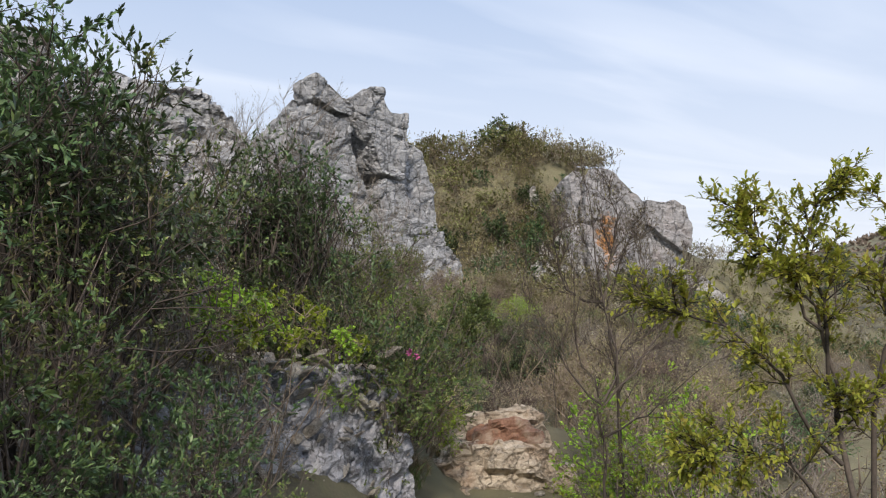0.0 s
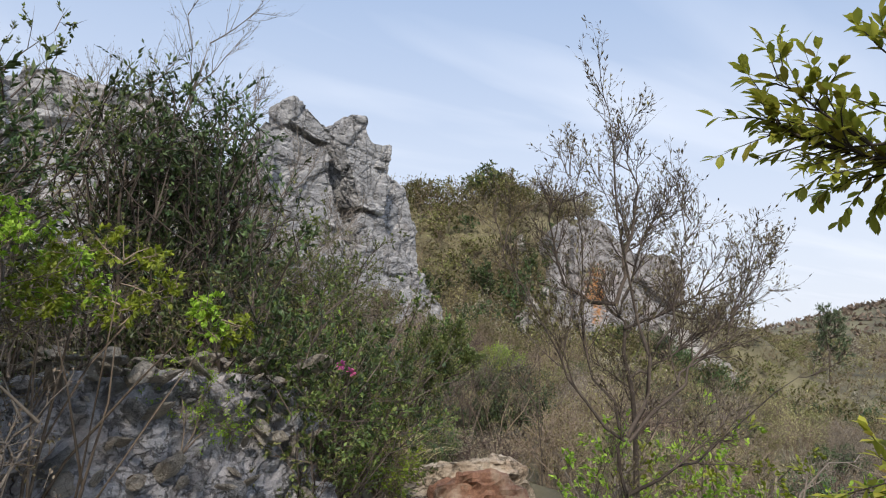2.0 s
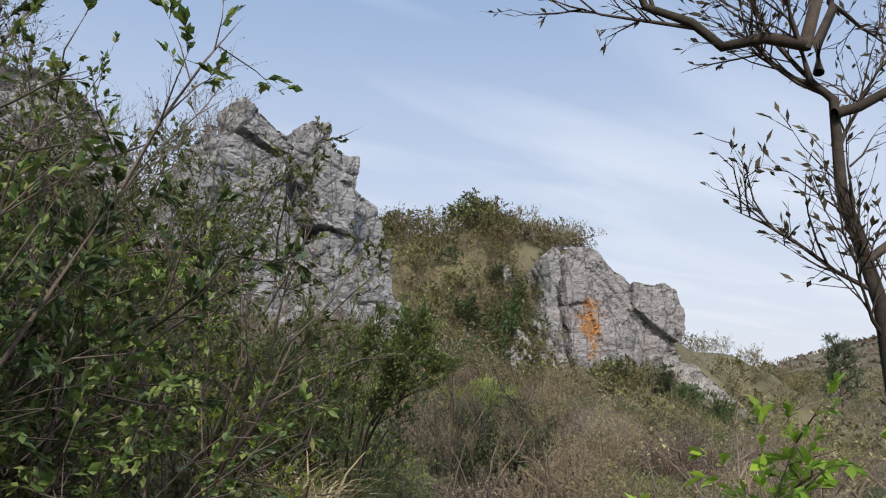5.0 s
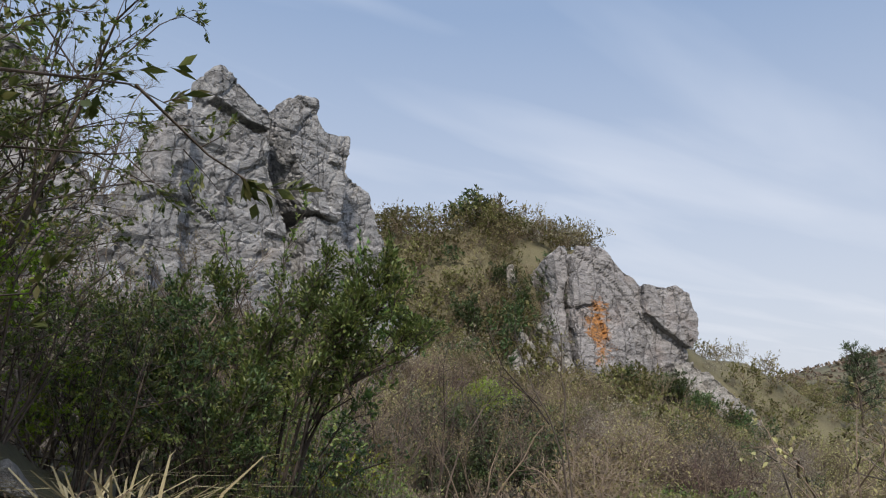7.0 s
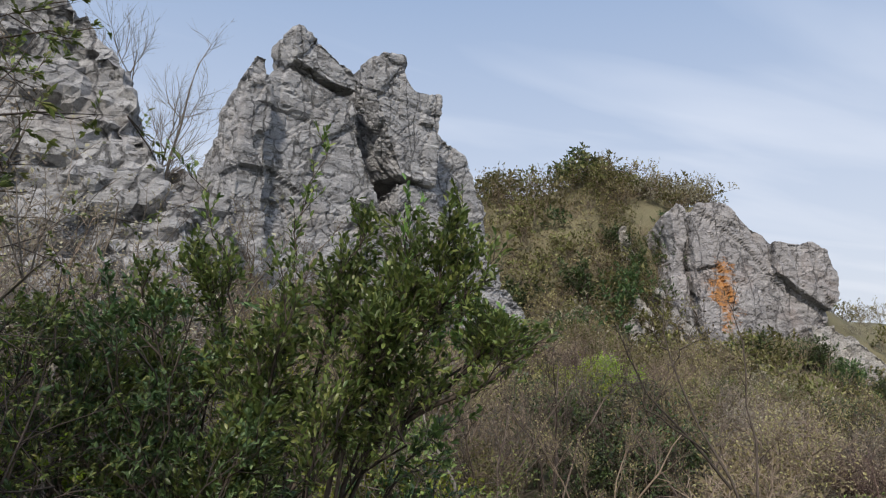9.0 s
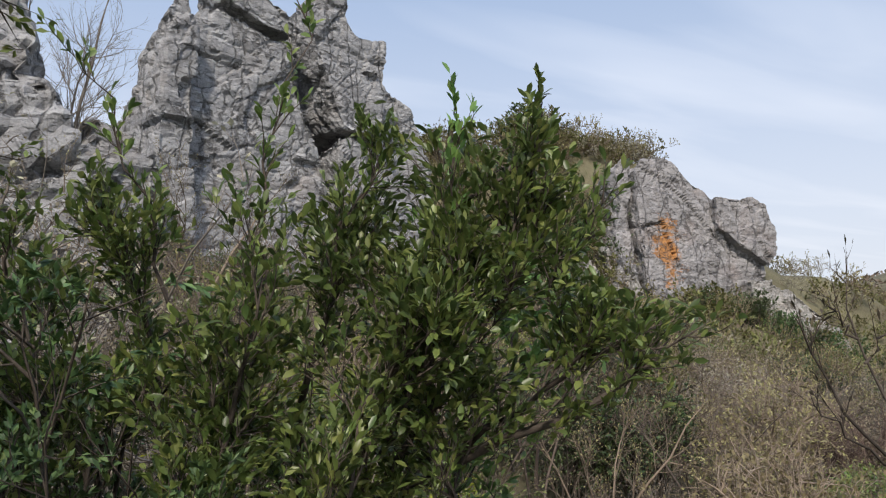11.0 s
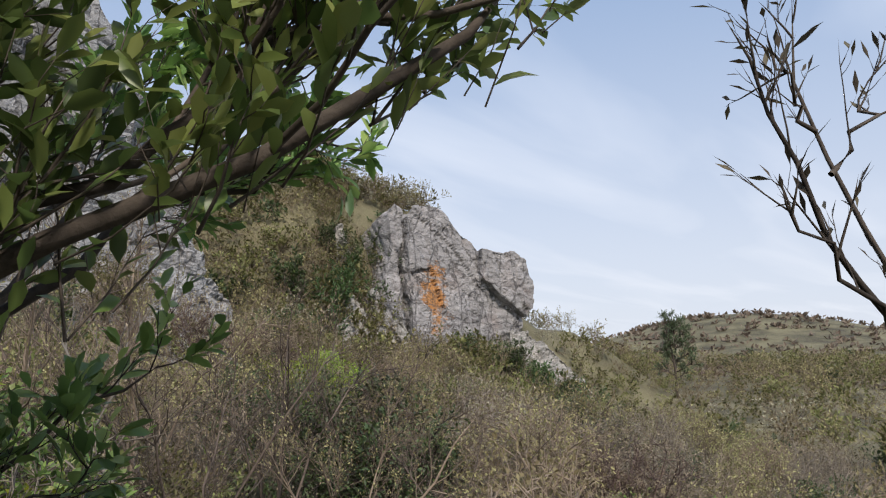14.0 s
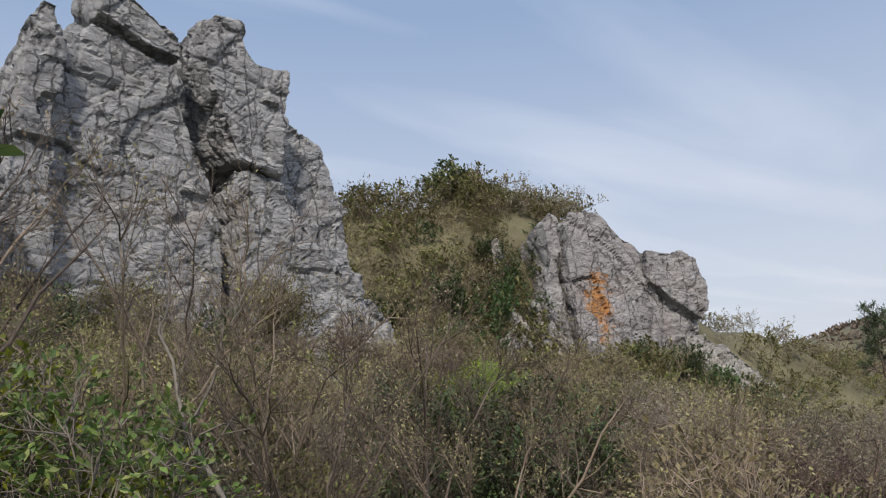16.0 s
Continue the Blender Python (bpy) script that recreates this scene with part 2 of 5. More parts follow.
TAN_ROCK = rock_material("broken_tan_stone", (0.324, 0.257, 0.189), (0.621, 0.540, 0.432), (0.45, 0.25, 0.13), 0.45, 2.6)
CHIP_ROCK = rock_material("chipped_stone", (0.40, 0.355, 0.295), (0.70, 0.64, 0.56), (0.52, 0.36, 0.22), 0.2, 1.0)
GROUND = ground_material()
RED_SOIL = soil_material()
BARK_GREY = bark_material("grey_brown_bark", (0.13, 0.11, 0.09), (0.31, 0.27, 0.23))
BARK_DARK = bark_material("dark_bark", (0.045, 0.036, 0.03), (0.14, 0.115, 0.095))
BARK_PALE = bark_material("pale_dead_wood", (0.20, 0.18, 0.155), (0.42, 0.385, 0.34))
TWIG_TAN = bark_material("tan_twigs", (0.16, 0.122, 0.09), (0.37, 0.295, 0.225))
LEAF_DARK = leaf_material("dark_evergreen_leaf", [(0.075, 0.125, 0.038), (0.14, 0.225, 0.06), (0.24, 0.345, 0.09), (0.37, 0.43, 0.13)], 0.38, 0.36, 0.5)
LEAF_DEEP = leaf_material("deep_green_leaf", [(0.043, 0.075, 0.03), (0.082, 0.13, 0.047), (0.14, 0.20, 0.064)], 0.45, 0.1)
LEAF_MID = leaf_material("green_leaf", [(0.065, 0.095, 0.028), (0.125, 0.175, 0.046), (0.215, 0.27, 0.07), (0.28, 0.265, 0.10)], 0.5, 0.3)
LEAF_LIME = leaf_material("lime_leaf", [(0.188, 0.263, 0.031), (0.312, 0.413, 0.044), (0.425, 0.525, 0.062)], 0.5, 0.35)
LEAF_GOLD = leaf_material("olive_gold_leaf", [(0.21, 0.22, 0.03), (0.32, 0.32, 0.045), (0.42, 0.40, 0.06), (0.27, 0.19, 0.05)], 0.5, 0.45)
LEAF_OLIVE = leaf_material("olive_leaf", [(0.120, 0.125, 0.045), (0.208, 0.216, 0.072), (0.320, 0.304, 0.120)], 0.6, 0.25)
BUD = leaf_material("tan_bud", [(0.18, 0.14, 0.10), (0.30, 0.245, 0.17), (0.40, 0.345, 0.24)], 0.7, 0.2)
BUD_GOLD = leaf_material("yellowish_bud", [(0.20, 0.165, 0.085), (0.33, 0.29, 0.135), (0.44, 0.41, 0.20)], 0.7, 0.25)
BARK_MID = bark_material("brown_twigs", (0.075, 0.058, 0.048), (0.20, 0.16, 0.135))
TWIG_RED = bark_material("reddish_twigs", (0.10, 0.066, 0.055), (0.25, 0.18, 0.155))
BUD_PALE = leaf_material("pale_blossom", [(0.30, 0.275, 0.19), (0.46, 0.425, 0.32)], 0.7, 0.3)
BUD_DARK = leaf_material("dark_bud", [(0.090, 0.075, 0.053), (0.180, 0.150, 0.090), (0.225, 0.210, 0.090)], 0.6, 0.2)
BLADE_GREEN = leaf_material("green_blade", [(0.098, 0.140, 0.049), (0.182, 0.238, 0.084), (0.280, 0.322, 0.140)], 0.5, 0.3)
BLADE_DRY = leaf_material("dry_blade", [(0.240, 0.192, 0.108), (0.408, 0.336, 0.204), (0.528, 0.456, 0.300)], 0.7, 0.25)
NEEDLE = leaf_material("pine_needles", [(0.05, 0.07, 0.035), (0.08, 0.11, 0.05), (0.12, 0.15, 0.07)], 0.6, 0.1)
PINK = leaf_material("pink_petal", [(0.550, 0.100, 0.320), (0.700, 0.200, 0.450)], 0.5, 0.35)


# ---- mesh helpers ----
def mesh_from(name, verts, polys, mat, smooth=False):
    """polys: a list of integer arrays of faces, each of one width."""
    me = bpy.data.meshes.new(name)
    verts = np.asarray(verts, dtype=np.float32)
    sizes = np.concatenate([np.full(len(p), p.shape[1], dtype=np.int32) for p in polys])
    loops = np.concatenate([p.ravel() for p in polys]).astype(np.int32)
    me.vertices.add(len(verts)), me.loops.add(len(loops)), me.polygons.add(len(sizes))
    me.vertices.foreach_set("co", verts.ravel())
    me.loops.foreach_set("vertex_index", loops)
    starts = np.zeros(len(sizes), dtype=np.int32)
    starts[1:] = np.cumsum(sizes)[:-1]
    me.polygons.foreach_set("loop_start", starts)
    if smooth:
        me.polygons.foreach_set("use_smooth", np.ones(len(sizes), dtype=bool))
    me.materials.append(mat)
    me.update(calc_edges=True)
    return me


def part_mesh(name, me, parent, label=""):
    ob = new(name, me)
    ob.parent = parent
    joined = name in ("branchwork", "foliage", "inner_foliage", "bud_cover", "young_foliage", "top_foliage", "needle_crown", "inner_crown", "blade_mass")
    return tagged(ob, label, kind="stuff" if joined else "")


def unit(v):
    return v / np.maximum(np.linalg.norm(v, axis=-1, keepdims=True), 1e-9)


def tubes(lines, radii, sides):
    """lines N x K x 3, radii N x K: open tubes whose last ring is a point."""
    n, k, _ = lines.shape
    along = unit(np.gradient(lines, axis=1))
    ref = np.where(np.abs(along[..., 2:3]) > 0.9, np.array([1.0, 0, 0]), np.array([0, 0, 1.0]))
    a = unit(np.cross(along, ref))
    b = np.cross(along, a)
    ang = np.arange(sides) * 2 * np.pi / sides
    ring = a[:, :, None] * np.cos(ang)[None, None, :, None] + b[:, :, None] * np.sin(ang)[None, None, :, None]
    body = (lines[:, :, None] + ring * radii[:, :, None, None])[:, :-1]
    verts = np.concatenate([body.reshape(n, -1, 3), lines[:, -1:]], axis=1)
    per = (k - 1) * sides + 1
    quads, tris = [], []
    for j in range(k - 2):
        for s in range(sides):
            t = (s + 1) % sides
            quads.append((j * sides + s, j * sides + t, (j + 1) * sides + t, (j + 1) * sides + s))
    for s in range(sides):
        tris.append(((k - 2) * sides + s, (k - 2) * sides + (s + 1) % sides, per - 1))
    off = (np.arange(n) * per)[:, None, None]
    polys = [(np.array(f)[None] + off).reshape(-1, len(f[0])) for f in (quads, tris) if f]
    return verts.reshape(-1, 3), polys


def join(pieces):
    verts, polys, off = [], [], 0
    for v, ps in pieces:
        verts.append(v)
        polys += [p + off for p in ps]
        off += len(v)
    return np.concatenate(verts), polys


def leaves(rng, at, way, length, width, fold=0.25, rich=True, flat=0.5):
    """Folded leaf blades; rich ones have a shoulder, and bend."""
    n = len(at)
    side = unit(np.cross(way, np.array([0, 0, 1.0])) + rng.normal(0, 1 - flat, (n, 3)))
    side = unit(side - way * np.sum(side * way, axis=1, keepdims=True))
    up = np.cross(side, way)
    up *= np.sign(up[:, 2:3] + 1e-6)
    ln = (length * rng.uniform(0.6, 1.2, n))[:, None]
    wd = (width * rng.uniform(0.7, 1.2, n))[:, None] * 0.5
    if not rich:
        mid = at + way * ln * 0.5 - up * ln * 0.04
        v = np.stack([at, mid + side * wd + up * wd * fold, at + way * ln - up * ln * 0.1, mid - side * wd + up * wd * fold], axis=1)
        f = np.array([(0, 1, 2), (0, 2, 3)])
    else:
        droop = -up * ln * rng.uniform(0.0, 0.25, (n, 1))
        m1, m2 = at + way * ln * 0.35 + droop * 0.1, at + way * ln * 0.72 + droop * 0.45
        lift = up * wd * fold
        v = np.stack([at, m1 + side * wd * 0.85 + lift, m2 + side * wd * 0.9 + lift, at + way * ln + droop,
                      m2 - side * wd * 0.9 + lift, m1 - side * wd * 0.85 + lift, m1, m2], axis=1)
        f = np.array([(0, 1, 6), (6, 1, 2), (6, 2, 7), (7, 2, 3), (0, 6, 5), (6, 7, 4), (6, 4, 5), (7, 3, 4)])
    polys = (f[None] + (np.arange(n) * v.shape[1])[:, None, None]).reshape(-1, 3)
    return v.reshape(-1, 3), [polys]


def branch(rng, start, way, length, bend, lift, k=4):
    """Crooked lines N x k x 3 that set out from start along way."""
    n = len(start)
    pts = [start]
    d = way.copy()
    for _ in range(k - 1):
        d = unit(d + rng.normal(0, bend, (n, 3)) + np.array([0, 0, lift]))
        pts.append(pts[-1] + d * (length / (k - 1))[:, None])
    return np.stack(pts, axis=1)


def sprout(rng, lines, count, angle, low=0.25):
    """count shoots from each line: their starts, ways, and the share of the parent at which they leave."""
    n, k, _ = lines.shape
    t = rng.uniform(low, 1.0, (n, count))
    pos = t * (k - 1)
    i = np.minimum(pos.astype(int), k - 2)
    w = (pos - i)[..., None]
    row = np.arange(n)[:, None]
    a, b = lines[row, i], lines[row, i + 1]
    d = unit(b - a)
    perp = rng.normal(0, 1, d.shape)
    perp = unit(perp - d * np.sum(perp * d, axis=-1, keepdims=True))
    ang = np.abs(rng.normal(angle, 0.22, (n, count, 1)))
    return (a + (b - a) * w).reshape(-1, 3), (d * np.cos(ang) + perp * np.sin(ang)).reshape(-1, 3), t.ravel()


def plant(rng, height, spread, stems=6, shoots=(6, 5, 3), radius=0.014, bend=0.16, lift=0.12, angle=0.7, shrink=(0.6, 0.5, 0.45),
          inside=None, lean=(0, 0), base=0.08, low=0.25, spread_up=1.0):
    """Levels of crooked branches of a shrub or small tree that stands at the origin."""
    az = rng.uniform(0, 2 * np.pi, stems)
    out = rng.uniform(0.15, 1.0, stems) * spread / height
    way = unit(np.stack([np.cos(az) * out + lean[0], np.sin(az) * out + lean[1], np.full(stems, spread_up)], axis=1))
    start = np.stack([np.cos(az) * base, np.sin(az) * base, np.full(stems, -0.12)], axis=1)
    length = height * rng.uniform(0.7, 1.05, stems)
    lines = branch(rng, start, way, length, bend, lift * 0.4, 4)
    levels = [(lines, np.linspace(radius, radius * 0.3, 4)[None] * rng.uniform(0.7, 1.1, (stems, 1)))]
    size = length
    for depth, count in enumerate(shoots):
        s, d, t = sprout(rng, lines, count, angle, low if depth == 0 else 0.15)
        size = np.repeat(size, count) * shrink[depth] * rng.uniform(0.5, 1.1, len(t)) * (1.15 - 0.5 * t)
        lines = branch(rng, s, d, size, bend * 1.2, lift, (4 if len(shoots) > 2 else 3) if depth == 0 else 3 if depth + 1 < len(shoots) else 2)
        if inside is not None:
            (cx, cy, cz), (rx, ry, rz) = inside
            end = lines[:, -1]
            wob = 1 + 0.25 * np.sin(end[:, 0] * 5.1 + 1) * np.cos(end[:, 1] * 4.3 + end[:, 2] * 3.7)
            keep = ((end[:, 0] - cx) / rx) ** 2 + ((end[:, 1] - cy) / ry) ** 2 + ((end[:, 2] - cz) / rz) ** 2 < wob
            lines, size = lines[keep], size[keep]
        r = radius * (0.42, 0.20, 0.10)[depth]
        levels.append((lines, np.linspace(r, r * 0.35, lines.shape[1])[None] * rng.uniform(0.7, 1.1, (len(lines), 1))))
    return levels


def foliage_points(rng, lines, per, spread=0.6, forward=0.9):
    """Places and ways of leaves along lines."""
    s, d, t = sprout(rng, lines, per, spread, 0.1)
    return s, unit(d + np.repeat(unit(lines[:, -1] - lines[:, 0]), per, axis=0) * forward * 0.5 + rng.normal(0, 0.2, d.shape))


def wood_mesh(name, levels, mat, sides=(4, 4, 3, 3)):
    return mesh_from(name, *join([tubes(lines, radii, sides[i]) for i, (lines, radii) in enumerate(levels) if len(lines)]), mat, True)


def shrub_meshes(rng, kind, leaf_mat, bark_mat, leaf, per, rich=False, fold=0.25, leaf_levels=(-1,), leaf_spread=0.6, **shape):
    """The meshes of one shrub: stems, twigs, leaves."""
    levels = plant(rng, **shape)
    at, way = [], []
    for i in leaf_levels:
        if len(levels[i][0]):
            a, w = foliage_points(rng, levels[i][0], per, leaf_spread)
            at.append(a), way.append(w)
    at, way = np.concatenate(at), np.concatenate(way)
    return [("stem", wood_mesh(kind + "_stem", levels[:1], bark_mat)), ("branchwork", wood_mesh(kind + "_twigs", levels[1:], bark_mat, (3, 3, 3))),
            ("foliage", mesh_from(kind + "_leaves", *leaves(rng, at, way, leaf[0], leaf[1], fold, rich), leaf_mat, rich))]


def stand(name, meshes, place, turn=0.0, size=1.0, label="", category="shrub", group="", tilt=(0, 0)):
    """Sets up a thing out of its meshes, on an Empty at its foot."""
    ob = new(name)
    for part_name, me in meshes:
        part_mesh(part_name, me, ob)
    ob.matrix_world = Matrix.LocRotScale(place, Euler((tilt[0], tilt[1], turn)), (size, size, size))
    return tagged(ob, label, category, group)


# ---- ground ----
TRAIL_Y = [-3, 0.3, 2.4, 4.8, 7.0, 8.6, 9.6, 10.5, 11.3, 12.2, 12.9, 13.5, 16.0]
TRAIL_Z = [0.4, 0.05, -0.42, -0.8, -0.95, -1.05, -1.1, -0.85, -0.34, -0.48, -0.8, -1.1, -1.75]
TRAIL_X = [0.0, 0.03, 0.35, 0.72, 1.0, 1.25, 1.5, 1.25, 0.95, 0.85, 1.05, 1.6, 2.2]


def soft(v, k=1.0):
    return np.logaddexp(0, v / k) * k


def step(a, b, v):
    t = np.clip((v - a) / (b - a), 0, 1)
    return t * t * (3 - 2 * t)


def ground_z(x, y):
    """Height of the hillside."""
    x, y = np.asarray(x, dtype=float), np.asarray(y, dtype=float)
    side = x - np.interp(y, TRAIL_Y, TRAIL_X)
    near = np.interp(y, TRAIL_Y, TRAIL_Z)
    near = near + 0.75 * step(0.8, 1.8, -side) + 0.42 * soft(-side - 1.6, 0.4) - 0.38 * soft(-side - 5.5, 0.8) - 0.5 * soft(side - 1.1, 0.35) + 0.32 * soft(side - 6, 1.0)
    kink = 44.5 + 5 * step(6, 11, x)
    rise = (0.18 * soft(y - 30, 3) + (0.7 + 0.9 * step(6, 11, x)) * soft(y - kink, 2) - (1.0 + 0.9 * step(6, 11, x)) * soft(y - 58, 3)) / (1 + np.exp(-np.clip(x + 4, -40, 40) / 2))
    far = -1.9 - 1.7 * step(3, 13, x) + 0.55 * soft(-x - 0.5, 1.0) - 0.75 * soft(-x - 6.5, 1.0) + rise / (1 + np.exp(np.clip((x - 16) / 2.2, -40, 40)))
    far = far + 0.16 * soft(y - 46, 6) - 0.125 * soft(y - 85, 8) - 0.06 * soft(y - 130, 10)
    far = far + 4.6 * np.exp(-((x - 12.5) / 6) ** 2 - ((y - 53.5) / 4) ** 2)
    far = far + 2.6 * np.exp(-((x - 19.5) / 4.2) ** 2 - ((y - 54.0) / 3.2) ** 2)
    cap = 11.0 + 0.5 * soft(y - 78, 3)
    far = cap - soft(cap - far, 0.7)
    # the rounded hill behind the crags, highest beside the bluff
    crest = 11.0 + 1.3 * np.exp(-((x - 5.8) / 2.2) ** 2) + 0.6 * np.exp(-((x - 0.2) / 1.0) ** 2) - 0.35 * soft(x - 10.5, 0.5)
    crest = (crest + 12) * np.exp(-((y - 54) / 9) ** 2) * step(-16, -6, x) - 12 - 30 * step(9.5, 15, x)
    far = crest + soft(far - crest, 0.6)
    far = far + 5.4 * np.exp(-((x - 24.5) / 7) ** 2 - ((y - 58.5) / 4) ** 2)
    far = far + 25 * np.exp(-((x - 190) / 75) ** 2 - ((y - 250) / 80) ** 2) + 10 * np.exp(-((x - 330) / 110) ** 2 - ((y - 300) / 120) ** 2)
    far = far + 2.3 * np.exp(-((x + 3.5) / 4) ** 2 - ((y - 30) / 5) ** 2) + 0.9 * np.exp(-((x + 0.8) / 1.8) ** 2 - ((y - 18) / 4) ** 2)
    # the bank at the bluff's foot
    far = far + 1.6 * np.exp(-((x - 14.5) / 3.6) ** 2 - ((y - 46.5 - 0.417 * (x - 15.5)) / 2.6) ** 2)
    # the hollow climbs towards the crags
    far = far + 1.5 * step(17, 33, y) * step(-6, 2, x) * (1 - step(10, 22, x)) * (1 - step(33, 41, y))
    blend = step(13.5, 18, y)
    z = near * (1 - blend) + far * blend
    lumps = 0.10 * np.sin(x * 1.7 + 0.6 * np.sin(y * 1.3)) * np.cos(y * 1.45 + 0.8 * np.sin(x * 0.9)) * np.clip(np.abs(side) - 0.6, 0, 1.5)
    return np.clip(z + lumps, -40, 60)


def spaced(a, b, c, n, k):
    """Coordinates that crowd together round c."""
    t = np.linspace(np.arcsinh((a - c) / k), np.arcsinh((b - c) / k), n)
    return c + k * np.sinh(t)


def build_ground():
    xs, ys = spaced(-1500, 1500, 1.0, 240, 5.0), spaced(-1200, 2200, 14.0, 280, 8.0)
    gx, gy = np.meshgrid(xs, ys)
    verts = np.stack([gx, gy, ground_z(gx, gy)], axis=-1).reshape(-1, 3)
    i = (np.arange(len(ys) - 1)[:, None] * len(xs) + np.arange(len(xs) - 1)[None]).ravel()
    quads = np.stack([i, i + 1, i + 1 + len(xs), i + len(xs)], axis=1)
    tagged(new("ground", mesh_from("ground", verts, [quads], GROUND, True)), "stony hillside soil with leaf litter and thin grass", "ground", kind="structure")


def at_ground(x, y, sink=0.0):
    return Vector((x, y, float(ground_z(x, y)) - sink))


build_ground()


# ---- rocks ----
def prism(outline, depth, back=0.82, lean=0.0):
    """A block: an outline in x, z drawn back along y, narrower behind, its top leaning back."""
    bm = bmesh.new()
    cx = sum(p[0] for p in outline) / len(outline)
    bottom = min(p[1] for p in outline)
    front = [bm.verts.new((x, lean * (z - bottom), z)) for x, z in outline]
    rear = [bm.verts.new((cx + (x - cx) * back, depth + lean * (z - bottom), bottom + (z - bottom) * back)) for x, z in outline]
    bm.faces.new(front), bm.faces.new(rear[::-1])
    for i in range(len(front)):
        j = (i + 1) % len(front)
        bm.faces.new((front[j], front[i], rear[i], rear[j]))
    bmesh.ops.recalc_face_normals(bm, faces=bm.faces)
    return bm


def weathered(name, bm, mat, voxel, amp, cell, seed, tilt=0.0, squash=(1, 1, 1), groove=0.5):
    """Remeshes a block evenly and breaks its faces into steps, ledges and joints."""
    me = bpy.data.meshes.new(name)
    bm.to_mesh(me)
    bm.free()
    ob = new("block", me)
    mod = ob.modifiers.new("even", "REMESH")
    mod.mode, mod.voxel_size = "VOXEL", voxel
    done = bpy.data.meshes.new_from_object(ob.evaluated_get(bpy.context.evaluated_depsgraph_get()))
    bpy.data.objects.remove(ob)
    bpy.data.meshes.remove(me)
    done.name = name
    turn = Matrix.Rotation(radians(tilt), 3, "Y")
    shift = Vector((seed * 7.3, seed * 3.1, seed * 5.7))
    n = len(done.vertices)
    normals = [v.normal.copy() for v in done.vertices]
    for v, nor in zip(done.vertices, normals):
        p = turn @ v.co + shift
        q = Vector((p.x / squash[0], p.y / squash[1], p.z / squash[2])) / cell
        q += 0.35 * noise.noise_vector(q * 0.8)
        d, pts = noise.voronoi(q)
        block = noise.cell(pts[0] * 3.7)
        edge = min(1.0, (d[1] - d[0]) / 0.16)
        rough = noise.fractal(p / cell * 2.2, 1.0, 2.0, 4) * 0.35
        d2, pts2 = noise.voronoi(q * 2.7)
        small = noise.cell(pts2[0] * 5.1) * 0.4 - 0.3 * (1 - min(1.0, (d2[1] - d2[0]) / 0.14))
        v.co += nor * amp * (block - 0.5 + rough + small - groove * (1 - edge))
    done.materials.clear()
    done.materials.append(mat)
    done.polygons.foreach_set("use_smooth", np.zeros(len(done.polygons), dtype=bool))
    done.update()
    return done


def facing(p, q):
    """Local axes of a rock wall: x runs from p to q on the plan, y into the rock."""
    return Matrix.LocRotScale((p[0], p[1], 0), Euler((0, 0, math.atan2(q[1] - p[1], q[0] - p[0]))), None)


def crag(name, origin, blocks, mat, label, voxel, amp, cell, tilt, squash):
    ob = new(name)
    ob.matrix_world = origin
    for i, (part_name, outline, y, depth, lean, note) in enumerate(blocks):
        bm = prism(outline, depth, 0.85, lean)
        bmesh.ops.translate(bm, verts=bm.verts, vec=(0, y, 0))
        part_mesh(part_name, weathered(name + "_" + part_name, bm, mat, voxel, amp, cell, i + 1.0, tilt, squash), ob, note)
    return tagged(ob, label, "rock")


A_PLANE = facing((-5.2, 27.0), (-0.6, 32.0))
crag("rock_crag", A_PLANE, [
    ("rock_face", [(-0.9, 0.2), (-0.3, 4.6), (0.3, 5.6), (0.62, 6.6), (0.74, 8.05), (0.86, 8.5), (1.43, 8.67), (2.19, 8.58), (3.40, 8.25), (3.62, 7.35), (4.0, 6.5), (4.4, 5.6), (4.62, 4.4), (4.8, 1.0)], 0.0, 4.5, 0.03, "broad flat grey face"),
    ("pinnacle", [(-0.4, 3.0), (-0.2, 6.35), (-0.12, 8.1), (0.12, 8.6), (0.5, 8.55), (0.63, 7.5), (0.66, 3.0)], -0.3, 1.7, 0.0, "narrow upright pinnacle"),
    ("capstone", [(1.3, 9.72), (1.5, 9.78), (2.15, 9.6), (3.5, 8.85), (3.5, 8.42), (2.5, 8.5), (1.4, 8.85)], 0.0, 1.6, 0.0, "tilted capstone block"),
    ("buttress", [(3.72, 8.7), (3.66, 9.5), (3.95, 9.75), (4.82, 9.93), (5.0, 9.31), (5.3, 9.05), (6.31, 9.15), (6.36, 7.75), (6.12, 6.22), (4.8, 6.34), (4.3, 7.35)], -0.25, 3.6, 0.0, "fractured upright buttress"),
    ("apron", [(4.78, 6.2), (6.12, 6.17), (6.82, 5.41), (7.69, 4.49), (8.39, 3.5), (9.2, 2.8), (10.2, 1.0), (5.1, 0.6), (4.98, 3.4)], -0.35, 3.6, 0.06, "sloping lower apron"),
    ("shoulder", [(6.2, 8.0), (7.15, 8.35), (7.7, 8.3), (8.35, 7.95), (8.8, 7.45), (9.05, 6.65), (9.4, 6.45), (9.6, 5.0), (9.9, 1.0), (6.2, 1.0)], 1.0, 2.8, 0.0, "set-back shoulder"),
    ("crevice_back", [(2.4, 0.5), (2.6, 8.2), (4.6, 8.8), (6.2, 7.0), (6.2, 0.5)], 2.6, 1.8, 0.02, "dark recessed back of the crevice"),
], GREY_ROCK, "tall grey limestone crag split by a dark crevice", 0.065, 0.09, 1.15, 12, (1.4, 1.2, 0.9))

